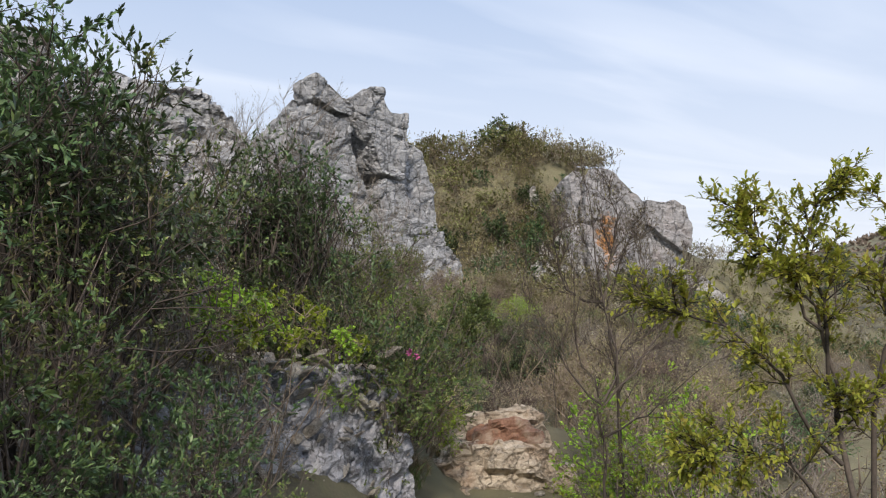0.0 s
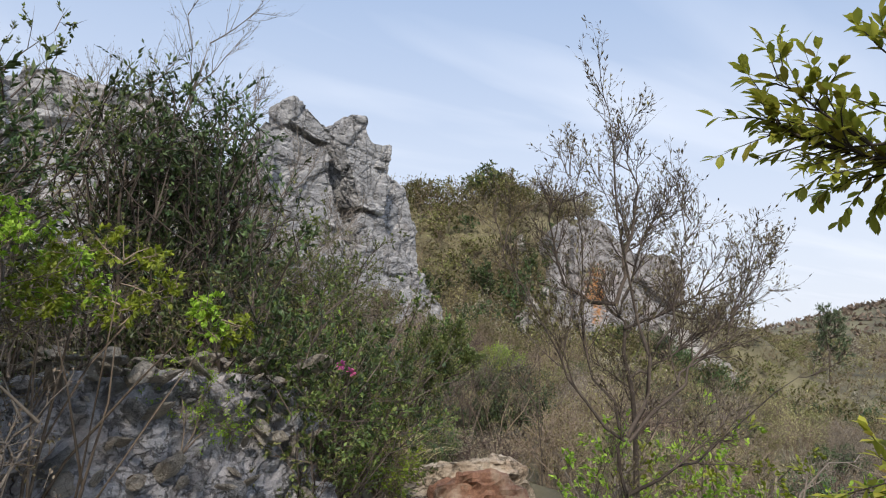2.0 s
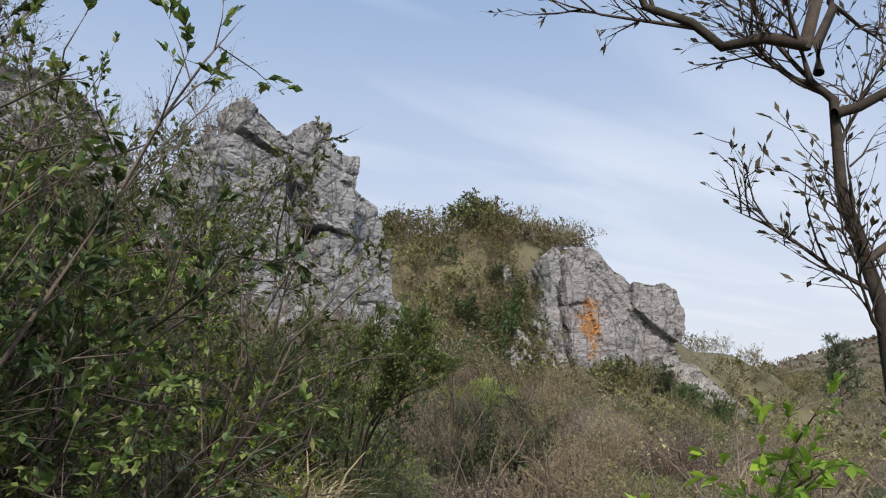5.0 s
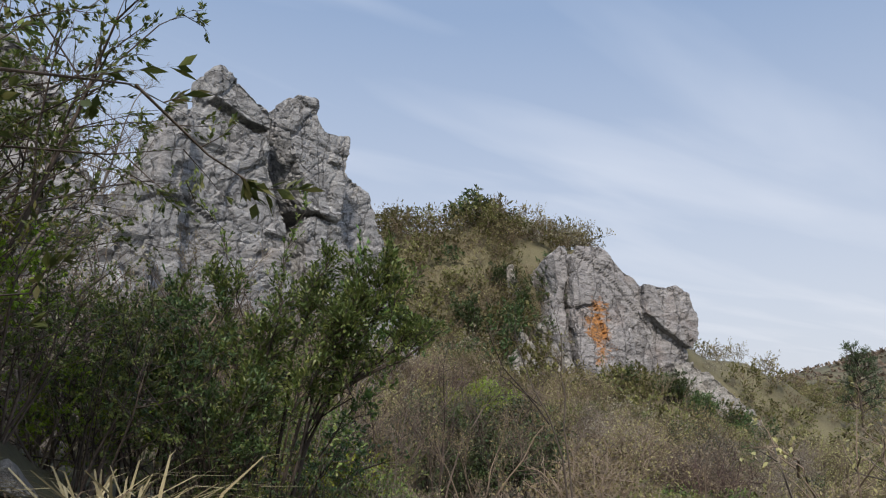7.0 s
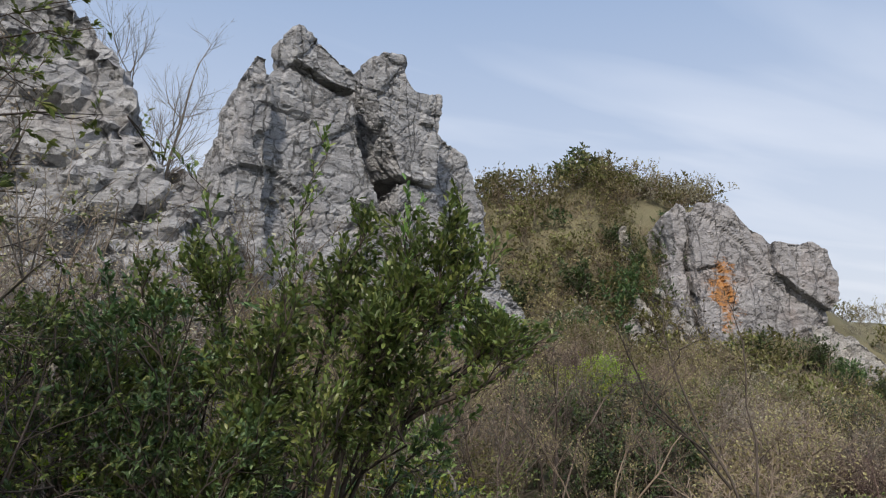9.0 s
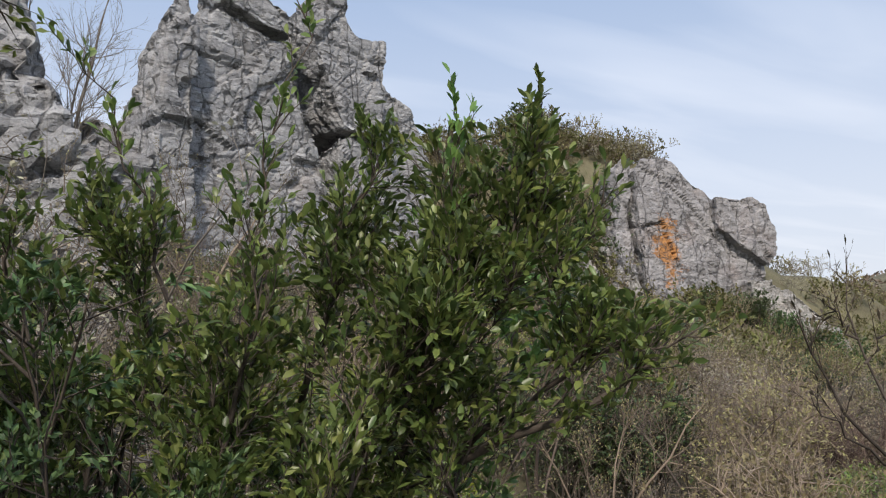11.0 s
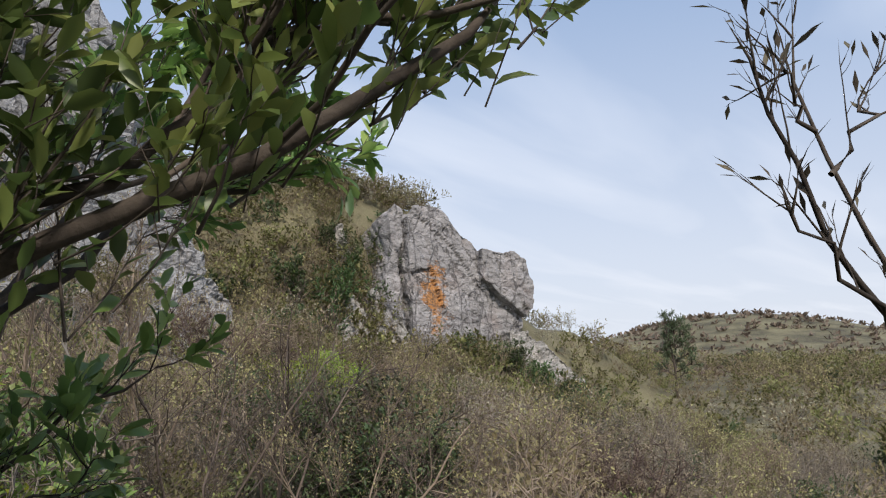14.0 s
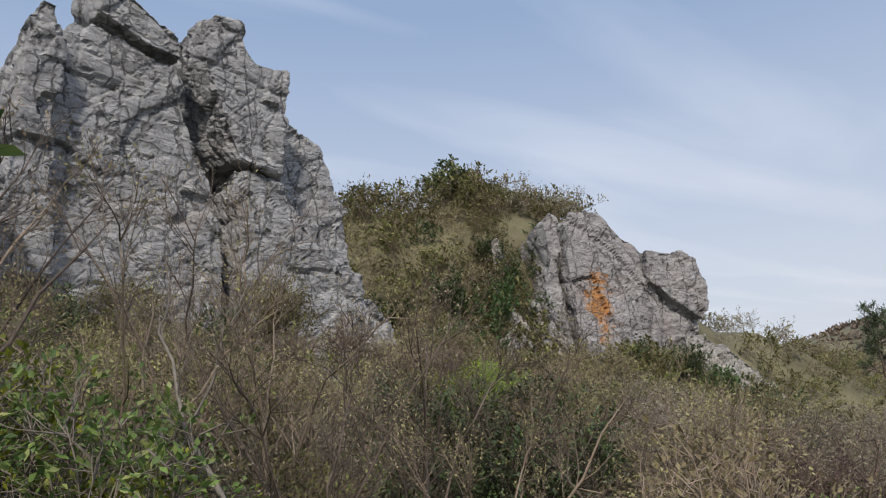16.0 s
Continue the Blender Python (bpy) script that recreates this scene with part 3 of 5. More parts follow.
B_PLANE = facing((9, 47), (18.6, 51))
crag("rock_bluff", B_PLANE, [
    ("side_slab", [(0.4, -1.2), (0.45, 5.9), (0.95, 7.3), (0.72, 9.4), (1.2, 9.75), (1.66, 9.5), (1.7, 7.7), (1.5, 6.0), (1.9, -1.2)], 0.1, 4.0, 0.08, "narrow side slab"),
    ("rock_face", [(1.75, 9.2), (2.27, 9.78), (3.33, 10.05), (4.19, 9.8), (4.98, 8.95), (5.83, 8.4), (6.6, 8.0), (7.3, 7.9), (7.1, 6.0), (7.2, -1.2), (3.8, -1.4), (2.2, -1.2), (1.75, 5.9)], -0.4, 4.5, 0.10, "broad face with an orange stain"),
    ("end_block", [(6.3, 7.95), (7.84, 7.95), (8.5, 8.1), (9.05, 8.12), (9.76, 7.6), (10.35, 6.5), (10.3, 5.6), (9.7, 4.2), (8.7, 4.75), (7.6, 5.35), (6.9, 5.9), (6.3, 6.2)], -0.3, 4.2, 0.08, "rounded end block"),
    ("overhang_foot", [(6.3, 6.4), (7.7, 5.8), (8.6, 5.3), (9.8, 4.6), (10.2, -1.4), (6.3, -1.4)], -0.1, 3.4, 0.06, "foot under the dark hollow"),
], B_ROCK, "grey limestone bluff with an orange rust stain", 0.10, 0.13, 1.7, -52, (1.7, 1.0, 0.8))

crag("rock_slab", B_PLANE, [
    ("slab", [(8.3, 3.7), (9.9, 3.5), (11.55, 2.65), (13.0, 1.65), (14.05, 0.6), (14.5, -0.75), (14.4, -3.2), (12.6, -3.0), (11.8, -1.2), (10.8, -0.4), (10.2, 0.4), (9.4, 1.2), (8.3, 1.6)], -1.8, 2.2, 0.25, "")],
     PALE_ROCK, "pale ribbed limestone slab running down the slope", 0.11, 0.13, 1.0, 40, (2.0, 1, 0.7))
for outline, y, label in (
    ([(-3.5, -1.0), (-3.2, 3.4), (-2.6, 3.9), (-2.0, 3.5), (-1.05, 2.5), (-0.2, -1.0)], -2.0, "pale rounded boulder among bare shrubs"),
    ([(-2.4, 0.5), (-2.2, 4.7), (-1.75, 4.9), (-1.1, 3.8), (-0.5, 0.5)], -0.8, "pale pointed boulder among shrubs"),
    ([(0.5, 0.2), (0.35, 3.6), (0.6, 4.0), (1.1, 3.1), (1.4, 0.2)], -1.2, "small pale rock at the bluff's foot"),
    ([(-0.4, 1.0), (-0.6, 5.0), (-0.4, 5.3), (0.1, 4.3), (0.5, 1.0)], -0.4, "thin leaning rock beside the bluff"),
    ([(-1.15, 5.0), (-1.1, 8.65), (-0.6, 8.85), (-0.2, 8.2), (0.0, 5.0)], 2.4, "small pale standing stone on the hill"),
):
    crag("boulder", B_PLANE, [("stone", outline, y, 1.6, 0.15, "")], PALE_ROCK, label, 0.13, 0.2, 0.9, -50, (1.6, 1, 0.8))
for outline, y, label in (
    ([(9.0, 1.0), (9.05, 4.5), (9.2, 4.9), (9.65, 4.95), (10.2, 3.85), (10.3, 1.0)], 0.55, "small grey boulder below the crag"),
    ([(9.9, 0.6), (10.1, 3.85), (10.9, 3.7), (11.6, 3.2), (11.9, 0.6)], 0.9, "low grey boulder below the crag"),
):
    crag("boulder", A_PLANE, [("stone", outline, y, 1.2, 0.1, "")], GREY_ROCK, label, 0.09, 0.12, 0.6, 12, (1.5, 1, 0.8))

# the nearer crags to the left of the tall one
crag("rock_tower", facing((-7.2, 19.4), (-3.4, 21.0)), [
    ("rock_face", [(-3.0, 0.5), (-2.6, 6.4), (-1.2, 7.4), (0.6, 7.2), (1.4, 7.3), (2.3, 6.5), (2.9, 5.7), (3.3, 4.4), (4.0, 2.9), (4.6, 0.0)], 0.0, 3.5, 0.08, ""),
    ("pinnacle", [(-4.2, 0.5), (-4.0, 6.8), (-3.2, 7.9), (-2.2, 7.6), (-1.6, 5.0), (-1.4, 0.5)], -0.6, 2.5, 0.05, "leaning pinnacle")],
     GREY_ROCK, "grey limestone tower half hidden by bare twigs", 0.12, 0.2, 1.1, 10, (1.4, 1, 0.7))
crag("boulder", facing((-6.6, 24.0), (-4.4, 25.6)), [
    ("stone", [(-0.4, 1.5), (-0.3, 4.4), (0.5, 5.0), (1.2, 5.3), (1.9, 5.0), (2.6, 4.4), (3.0, 1.5)], 0.0, 1.8, 0.08, "")],
     GREY_ROCK, "grey boulder between the crags", 0.12, 0.18, 0.9, 10, (1.4, 1, 0.8))

# outcrop beside the trail, and the ledge across it
crag("rock_outcrop", facing((-1.8, 4.5), (0.14, 7.45)), [
    ("rock_face", [(-0.9, -1.2), (-0.8, 0.75), (0.0, 0.93), (0.9, 0.87), (1.8, 0.95), (2.7, 0.88), (3.35, 0.82), (3.5, 0.1), (3.75, -1.2)], 0.0, 1.5, 0.2, "smooth blue-grey lower face")],
     BLUE_ROCK, "blue-grey rock outcrop with broken tan stones on top", 0.045, 0.055, 0.4, 18, (1.3, 1, 0.8))
crag("rock_ledge", facing((0.15, 9.5), (2.1, 9.5)), [
    ("step", [(-0.25, -1.4), (-0.1, -0.75), (0.3, -0.42), (0.9, -0.36), (1.5, -0.4), (1.9, -0.7), (2.1, -1.4)], 0.2, 1.6, 0.35, "broken grey step"),
    ("shelf", [(0.1, -0.9), (0.25, -0.22), (0.7, -0.1), (1.2, -0.06), (1.55, -0.12), (1.75, -0.5), (1.8, -0.9)], 1.0, 0.9, 0.25, "tan brow of the ledge")],
     TAN_ROCK, "broken tan rock ledge with red soil across the trail", 0.05, 0.08, 0.4, 8, (1.4, 1, 0.7))


crag("soil_bank", facing((0.7, 10.05), (1.6, 10.05)), [
    ("soil", [(-0.15, -1.1), (-0.05, -0.3), (0.3, -0.16), (0.7, -0.15), (0.95, -0.35), (1.05, -1.1)], 0.0, 1.3, 0.3, "")],
     RED_SOIL, "bare red soil worn into the ledge by walkers", 0.05, 0.05, 0.3, 5, (1.4, 1, 0.8))


# ---- plants near the trail ----
def clear(lines):
    """True for lines that stay out of the walkway over the trail."""
    p = lines
    side = np.abs(p[..., 0] - np.interp(p[..., 1], TRAIL_Y, TRAIL_X))
    over = p[..., 2] - np.interp(p[..., 1], TRAIL_Y, TRAIL_Z)
    return ~np.any((side < 0.40) & (over < 1.72) & (p[..., 1] > -1) & (p[..., 1] < 13.6), axis=1)


def smooth_line(points, k):
    """A curved line of k points through the few given."""
    p = np.asarray(points, dtype=float)
    p = np.concatenate([2 * p[:1] - p[1:2], p, 2 * p[-1:] - p[-2:-1]])
    out = []
    for u in np.linspace(0, len(p) - 3 - 1e-6, k):
        i, t = int(u), u - int(u)
        a, b, c, d = p[i], p[i + 1], p[i + 2], p[i + 3]
        out.append(0.5 * (2 * b + (c - a) * t + (2 * a - 5 * b + 4 * c - d) * t * t + (3 * b - a - 3 * c + d) * t ** 3))
    return np.array(out)


def limbed(rng, limbs, radius, shoots, lengths, angle=0.65, bend=0.14, lift=0.08, low=0.35, jitter=0.02):
    """Branch levels that grow from given limbs, in world metres. limbs: (radius factor, points)."""
    main = np.stack([smooth_line(p, 9) for _, p in limbs])
    main[:, 1:] += rng.normal(0, jitter, main[:, 1:].shape)
    r0 = np.array([f for f, _ in limbs])[:, None] * radius
    levels = [(main, r0 * np.linspace(1, 0.22, 9)[None])]
    lines = main
    for depth, (count, length) in enumerate(zip(shoots, lengths)):
        s, d, t = sprout(rng, lines, count, angle, low if depth == 0 else 0.2)
        size = length * rng.uniform(0.45, 1.1, len(t)) * (1.25 - 0.55 * t)
        lines = branch(rng, s, d, size, bend, lift, 5 if depth == 0 else 4 if depth == 1 else 3)
        lines = lines[clear(lines)]
        r = radius * (0.24, 0.11, 0.055)[depth]
        levels.append((lines, np.linspace(r, r * 0.35, lines.shape[1])[None] * rng.uniform(0.7, 1.15, (len(lines), 1))))
    return levels


def shifted(levels, foot):
    return [(lines - np.array(foot), radii) for lines, radii in levels]


def grown(name, foot, levels, bark, label, category, crown=None, limb_names=("limb",), group="", twig_bark=None):
    """A tree or shrub with its limbs as parts, its twigs and its crown. crown: rows of (mesh)."""
    ob = new(name)
    levels = shifted(levels, foot)
    lines, radii = levels[0]
    for i in range(len(lines)):
        part_mesh(limb_names[min(i, len(limb_names) - 1)], mesh_from(name + "_limb", *tubes(lines[i:i + 1], radii[i:i + 1], 8), bark, True), ob)
    part_mesh("branchwork", wood_mesh(name + "_twigs", levels[1:], twig_bark or bark, (5, 4, 3)), ob)
    for part_name, me in crown or ():
        part_mesh(part_name, me, ob)
    ob.location = foot
    return tagged(ob, label, category, group)


def crown_mesh(rng, name, lines, foot, per, leaf, mat, rich=True, fold=0.25, spread=0.6, flat=0.5, forward=0.9):
    a, w = foliage_points(rng, lines - np.array(foot), per, spread, forward)
    return mesh_from(name, *leaves(rng, a, w, leaf[0], leaf[1], fold, rich, flat), mat, rich)


def evergreen_bush():
    """The large dark bush at the bend of the trail, with one limb that arches out over it."""
    rng = np.random.default_rng(11)
    x, y = 0.3, 13.95
    foot = (x, y, float(ground_z(x, y)))
    z = foot[2] - 0.1
    limbs = [
        (1.0, [(0.36, 13.92, z), (0.62, 13.84, 0.36), (0.86, 13.70, 0.60), (1.05, 13.60, 0.70), (1.22, 13.53, 0.80), (1.36, 13.50, 0.90), (1.47, 13.50, 0.99)]),
        (0.6, [(0.86, 13.70, 0.60), (1.02, 13.66, 0.76), (1.18, 13.60, 0.88), (1.34, 13.56, 0.98)]),
        (0.8, [(0.36, 13.90, z), (0.55, 13.84, 0.30), (0.78, 13.72, 0.75), (0.98, 13.62, 1.05), (1.12, 13.58, 1.26)]),
        (0.8, [(0.34, 13.90, z), (0.50, 13.80, 0.40), (0.74, 13.66, 0.95), (0.92, 13.58, 1.30), (1.04, 13.54, 1.50)]),
        (0.9, [(0.32, 13.92, z), (0.40, 13.84, 0.40), (0.50, 13.74, 1.00), (0.58, 13.70, 1.40)]),
        (0.8, [(0.30, 13.92, z), (0.14, 13.84, 0.30), (0.0, 13.75, 0.85), (-0.08, 13.70, 1.30)]),
        (0.8, [(0.26, 13.90, z), (-0.10, 13.78, 0.10), (-0.40, 13.70, 0.55), (-0.72, 13.65, 0.95)]),
        (0.7, [(0.28, 13.88, z), (0.00, 13.68, -0.10), (-0.30, 13.52, 0.25), (-0.55, 13.48, 0.60)]),
        (0.7, [(0.32, 13.86, z), (0.24, 13.62, 0.30), (0.30, 13.48, 0.75), (0.42, 13.42, 1.15)]),
        (0.7, [(0.25, 13.94, z), (-0.25, 13.95, 0.20), (-0.45, 13.95, 0.75), (-0.50, 13.95, 1.15)]),
        (0.7, [(0.28, 13.86, z), (0.10, 13.55, -0.15), (0.05, 13.40, 0.15), (0.22, 13.34, 0.45)]),
        (0.6, [(0.34, 13.88, z), (0.55, 13.68, 0.30), (0.72, 13.54, 0.75), (0.86, 13.50, 1.00)]),
        (0.6, [(0.36, 13.90, z), (0.58, 13.78, 0.20), (0.78, 13.66, 0.46), (0.92, 13.58, 0.66)]),
        (0.7, [(0.22, 13.90, z), (-0.05, 13.72, 0.25), (-0.20, 13.62, 0.75), (-0.38, 13.58, 1.20)]),
        (0.6, [(0.34, 13.86, z), (0.45, 13.60, 0.15), (0.58, 13.46, 0.55), (0.68, 13.42, 0.90)]),
    ]
    levels = limbed(rng, limbs, 0.019, (13, 9, 4), (0.34, 0.22, 0.12), 0.55, 0.15, 0.14, 0.40)

    def inside(l):
        """The crown's outline: an upright mass, a notch, and one long arm below it."""
        ex, ez = l[:, -1, 0], l[:, -1, 2]
        reach = np.interp(ez, [0.60, 0.70, 0.78, 0.86, 0.95, 1.03, 1.07, 1.12, 1.18, 1.28, 1.37, 1.48, 1.58, 1.66], [0.92, 1.06, 1.20, 1.36, 1.47, 1.54, 1.36, 1.22, 1.18, 1.26, 1.30, 1.16, 1.10, 0.5])
        floor_z = np.interp(ex, [0.3, 0.75, 0.9, 1.05, 1.2, 1.36, 1.5], [-0.4, 0.45, 0.67, 0.72, 0.79, 0.88, 0.97])
        roof = np.interp(ex, [-0.6, -0.2, 0.3, 0.6, 1.0, 1.1], [1.15, 1.45, 1.42, 1.54, 1.56, 1.62]) + 0.07 * np.sin(ex * 17) * np.sin(ex * 7.3)
        return (ex < reach + 0.02) & (ez > floor_z - 0.01) & (ez < roof)

    for i in (1, 2, 3):
        lines, radii = levels[i]
        fine = inside(lines)
        levels[i] = (lines[fine], radii[fine])
    parts = [("foliage", crown_mesh(rng, "bush_leaves", levels[3][0], foot, 3, (0.041, 0.017), LEAF_DARK, True, 0.3)),
             ("inner_foliage", crown_mesh(rng, "bush_shoots", levels[2][0], foot, 3, (0.041, 0.017), LEAF_DARK, True, 0.3))]
    grown("evergreen_bush", foot, levels, BARK_DARK, "dense evergreen bush with glossy dark leaves and an arching limb", "bush", parts)
    # tall leaders above the crown
    for px, py, h, lean in ((0.40, 13.62, 1.92, 0.08), (-0.06, 13.62, 1.86, -0.16), (1.06, 13.52, 1.60, 0.06), (1.20, 13.52, 1.36, 0.08), (0.85, 13.55, 1.56, 0.03)):
        base = 1.05
        lines = [(0.5, [(px - lean, py, base), (px - 0.2 * lean, py, 0.5 * (base + h)), (px + lean, py, h)])]
        lv = limbed(rng, lines, 0.011, (18,), (0.17,), 0.55, 0.12, 0.2, 0.1)
        part = grown("leader", (px, py, base), lv, BARK_DARK, "leafy upright leader shoot", "bush", [
            ("foliage", crown_mesh(rng, "leader_leaves", lv[1][0], (px, py, base), 7, (0.042, 0.016), LEAF_DARK, True, 0.3))])
        part.parent = bpy.data.objects["evergreen_bush"]
        part.location = (px - foot[0], py - foot[1], base - foot[2])
        for key in ("label", "category"):
            del part[key]
    # leafy sprays behind the arching limb
    behind = ([(1.0, [(0.45, 14.05, -0.4), (0.70, 14.16, 0.20), (0.92, 14.20, 0.48), (1.10, 14.22, 0.62)]), (0.8, [(0.70, 14.16, 0.20), (0.86, 14.12, 0.36), (1.02, 14.10, 0.44)])],
              [(1.6, [(0.60, 13.90, 0.36), (0.84, 13.98, 0.62), (1.04, 14.06, 0.80), (1.22, 14.10, 0.90), (1.42, 14.10, 0.98)]), (1.0, [(0.84, 13.98, 0.62), (0.98, 14.12, 0.84), (1.12, 14.20, 0.98), (1.26, 14.24, 1.10)]),
               (1.0, [(0.70, 13.94, 0.46), (0.84, 14.12, 0.80), (0.98, 14.24, 1.02), (1.08, 14.28, 1.20)])])
    for i, spray in enumerate(behind):
        start = spray[0][1][0]
        lv = limbed(rng, spray, 0.008, (10, 4) if i == 0 else (15, 6), (0.16, 0.09), 0.6, 0.12, 0.1, 0.5)
        part = grown("spray", start, lv, BARK_DARK, "leafy spray", "bush", [
            ("foliage", crown_mesh(rng, "spray_leaves", lv[2][0], start, 4, (0.045, 0.020), LEAF_DARK, True, 0.3))])
        part.parent = bpy.data.objects["evergreen_bush"]
        part.location = [p - q for p, q in zip(start, foot)]
        for key in ("label", "category"):
            del part[key]


def bare_tree():
    rng = np.random.default_rng(5)
    foot = (1.47, 6.0, float(ground_z(1.47, 6.0)))
    limbs = [
        (1.0, [(1.47, 6.0, foot[2] - 0.1), (1.43, 5.99, 0.0), (1.40, 5.97, 0.62), (1.41, 5.97, 0.80)]),
        (0.52, [(1.40, 5.97, 0.70), (1.22, 6.02, 0.88), (1.10, 6.08, 1.10), (0.92, 6.15, 1.45), (0.80, 6.2, 1.72)]),
        (0.8, [(1.41, 5.97, 0.72), (1.54, 6.0, 0.92), (1.52, 6.0, 1.10), (1.42, 6.02, 1.45), (1.36, 6.05, 1.95), (1.30, 6.05, 2.5)]),
        (0.6, [(1.42, 5.97, 0.70), (1.66, 6.0, 0.97), (1.85, 6.05, 1.2), (2.2, 6.1, 1.6)]),
        (0.6, [(1.42, 5.98, 0.45), (1.62, 5.95, 0.58), (1.85, 6.0, 0.74), (2.4, 6.1, 1.1)]),
        (0.45, [(1.38, 6.0, 0.75), (1.25, 6.15, 1.1), (1.22, 6.25, 1.6), (1.15, 6.3, 2.1)]),
        (0.45, [(1.52, 6.0, 1.05), (1.70, 6.1, 1.4), (1.78, 6.15, 1.9)]),
        (0.45, [(1.66, 6.0, 0.97), (1.9, 6.2, 1.1), (2.1, 6.3, 1.35), (2.3, 6.4, 1.8)]),
    ]
    levels = limbed(rng, limbs, 0.016, (10, 8, 4), (0.42, 0.25, 0.12), 0.62, 0.13, 0.14, 0.3)
    parts = [("bud_cover", crown_mesh(rng, "tree_buds", levels[3][0], foot, 2, (0.030, 0.009), BUD_DARK, False)),
             ("young_foliage", crown_mesh(rng, "tree_leaves", levels[2][0], foot, 2, (0.034, 0.011), BUD_DARK, False))]
    grown("bare_tree", foot, levels, BARK_DARK, "small leafless tree with spreading dark limbs and buds", "tree", parts, ("trunk", "limb"), "", BARK_MID)


def second_bare_tree():
    rng = np.random.default_rng(6)
    foot = (2.02, 7.62, float(ground_z(2.02, 7.62)))
    limbs = [
        (1.0, [(2.02, 7.62, foot[2] - 0.1), (1.96, 7.6, 0.4), (1.87, 7.6, 1.2), (1.80, 7.6, 1.5)]),
        (0.6, [(1.81, 7.6, 1.47), (1.64, 7.62, 1.47), (1.45, 7.65, 1.6), (1.35, 7.7, 1.9), (1.32, 7.7, 2.2)]),
        (0.6, [(1.80, 7.6, 1.46), (1.86, 7.6, 1.75), (1.92, 7.62, 2.2), (1.9, 7.62, 2.7)]),
        (0.5, [(1.86, 7.6, 1.3), (2.05, 7.6, 1.4), (2.3, 7.6, 1.5), (2.6, 7.6, 1.8)]),
        (0.5, [(1.83, 7.6, 1.4), (2.0, 7.7, 1.8), (2.2, 7.7, 2.2)]),
        (0.4, [(1.9, 7.6, 0.95), (2.15, 7.55, 1.1), (2.4, 7.5, 1.3)]),
    ]
    levels = limbed(rng, limbs, 0.027, (12, 9, 4), (0.42, 0.25, 0.12), 0.62, 0.13, 0.12, 0.3)
    parts = [("bud_cover", crown_mesh(rng, "second_tree_buds", levels[3][0], foot, 2, (0.032, 0.010), BUD_DARK, False))]
    grown("bare_tree", foot, levels, BARK_DARK, "small leafless tree among lime-green shrubs", "tree", parts, ("trunk", "limb"), "", BARK_MID)


def dead_branch():
    rng = np.random.default_rng(41)
    foot = (0.95, 17.4, float(ground_z(0.95, 17.4)))
    limbs = [(1.0, [(0.97, 17.4, foot[2] - 0.05), (0.8, 17.4, -0.18), (0.58, 17.4, 0.25), (0.42, 17.45, 0.66), (0.36, 17.5, 0.9)]),
             (0.5, [(0.55, 17.4, 0.3), (0.7, 17.45, 0.6), (0.78, 17.5, 0.95)])]
    levels = limbed(rng, limbs, 0.022, (5, 3), (0.35, 0.2), 0.6, 0.12, 0.1, 0.4)
    grown("dead_sapling", foot, levels, BARK_PALE, "pale dead sapling leaning among the brush", "tree")


def pink_bloom():
    """Two azalea heads, each of rings of petals."""
    for x, y, z in ((-0.12, 7.62, 0.95), (-0.05, 7.66, 0.90)):
        rng = np.random.default_rng(int(1000 + 100 * x))
        n = 22
        d = unit(rng.normal(0, 1, (n, 3)) + np.array([0.3, -0.6, 0.5]))
        ob = new("azalea_bloom")
        for k in range(n):
            part_mesh("petal", mesh_from("petal", *leaves(rng, d[k:k + 1] * 0.008, d[k:k + 1], 0.036, 0.022, 0.3, True), PINK, True), ob)
        stalk = np.array([[(0, 0, 0), (-0.03, 0.05, -0.15), (-0.08, 0.12, -0.4), (-0.1, 0.15, -0.75 - z + 0.9)]], dtype=float)
        part_mesh("stalk", mesh_from("stalk", *tubes(stalk, np.array([[0.002, 0.003, 0.004, 0.004]]), 4), BARK_GREY), ob)
        ob.location = (x, y, z)
        tagged(ob, "magenta-pink azalea flower among green leaves", "flower")


def trail_sapling():
    rng = np.random.default_rng(24)
    foot = (2.4, 13.42, float(ground_z(2.4, 13.42)))
    limbs = [
        (1.0, [(2.4, 13.42, foot[2] - 0.1), (2.34, 13.52, 0.0), (2.22, 13.62, 0.45), (2.08, 13.70, 0.75), (2.03, 13.74, 0.96), (2.02, 13.76, 1.20)]),
        (0.8, [(2.36, 13.45, -0.1), (2.34, 13.60, 0.5), (2.33, 13.68, 0.9), (2.32, 13.74, 1.22)]),
        (0.8, [(2.24, 13.60, 0.38), (2.06, 13.62, 0.62), (1.93, 13.62, 0.76), (1.84, 13.62, 0.92), (1.79, 13.62, 1.05)]),
        (0.6, [(2.16, 13.64, 0.52), (1.98, 13.60, 0.66), (1.86, 13.58, 0.74), (1.80, 13.58, 0.82)]),
        (0.6, [(2.04, 13.72, 0.88), (2.10, 13.72, 0.97), (2.14, 13.72, 1.06)]),
        (0.5, [(2.03, 13.73, 0.95), (1.97, 13.72, 1.02), (1.93, 13.72, 1.11)]),
    ]
    levels = limbed(rng, limbs, 0.008, (7, 3), (0.13, 0.06), 0.55, 0.1, 0.1, 0.3, 0.008)
    parts = [("bud_cover", crown_mesh(rng, "sapling_buds", levels[2][0], foot, 1, (0.035, 0.008), BUD_DARK, False))]
    grown("bare_sapling", foot, levels, BARK_DARK, "thin bare sapling with long pointed buds beside the trail", "tree", parts)


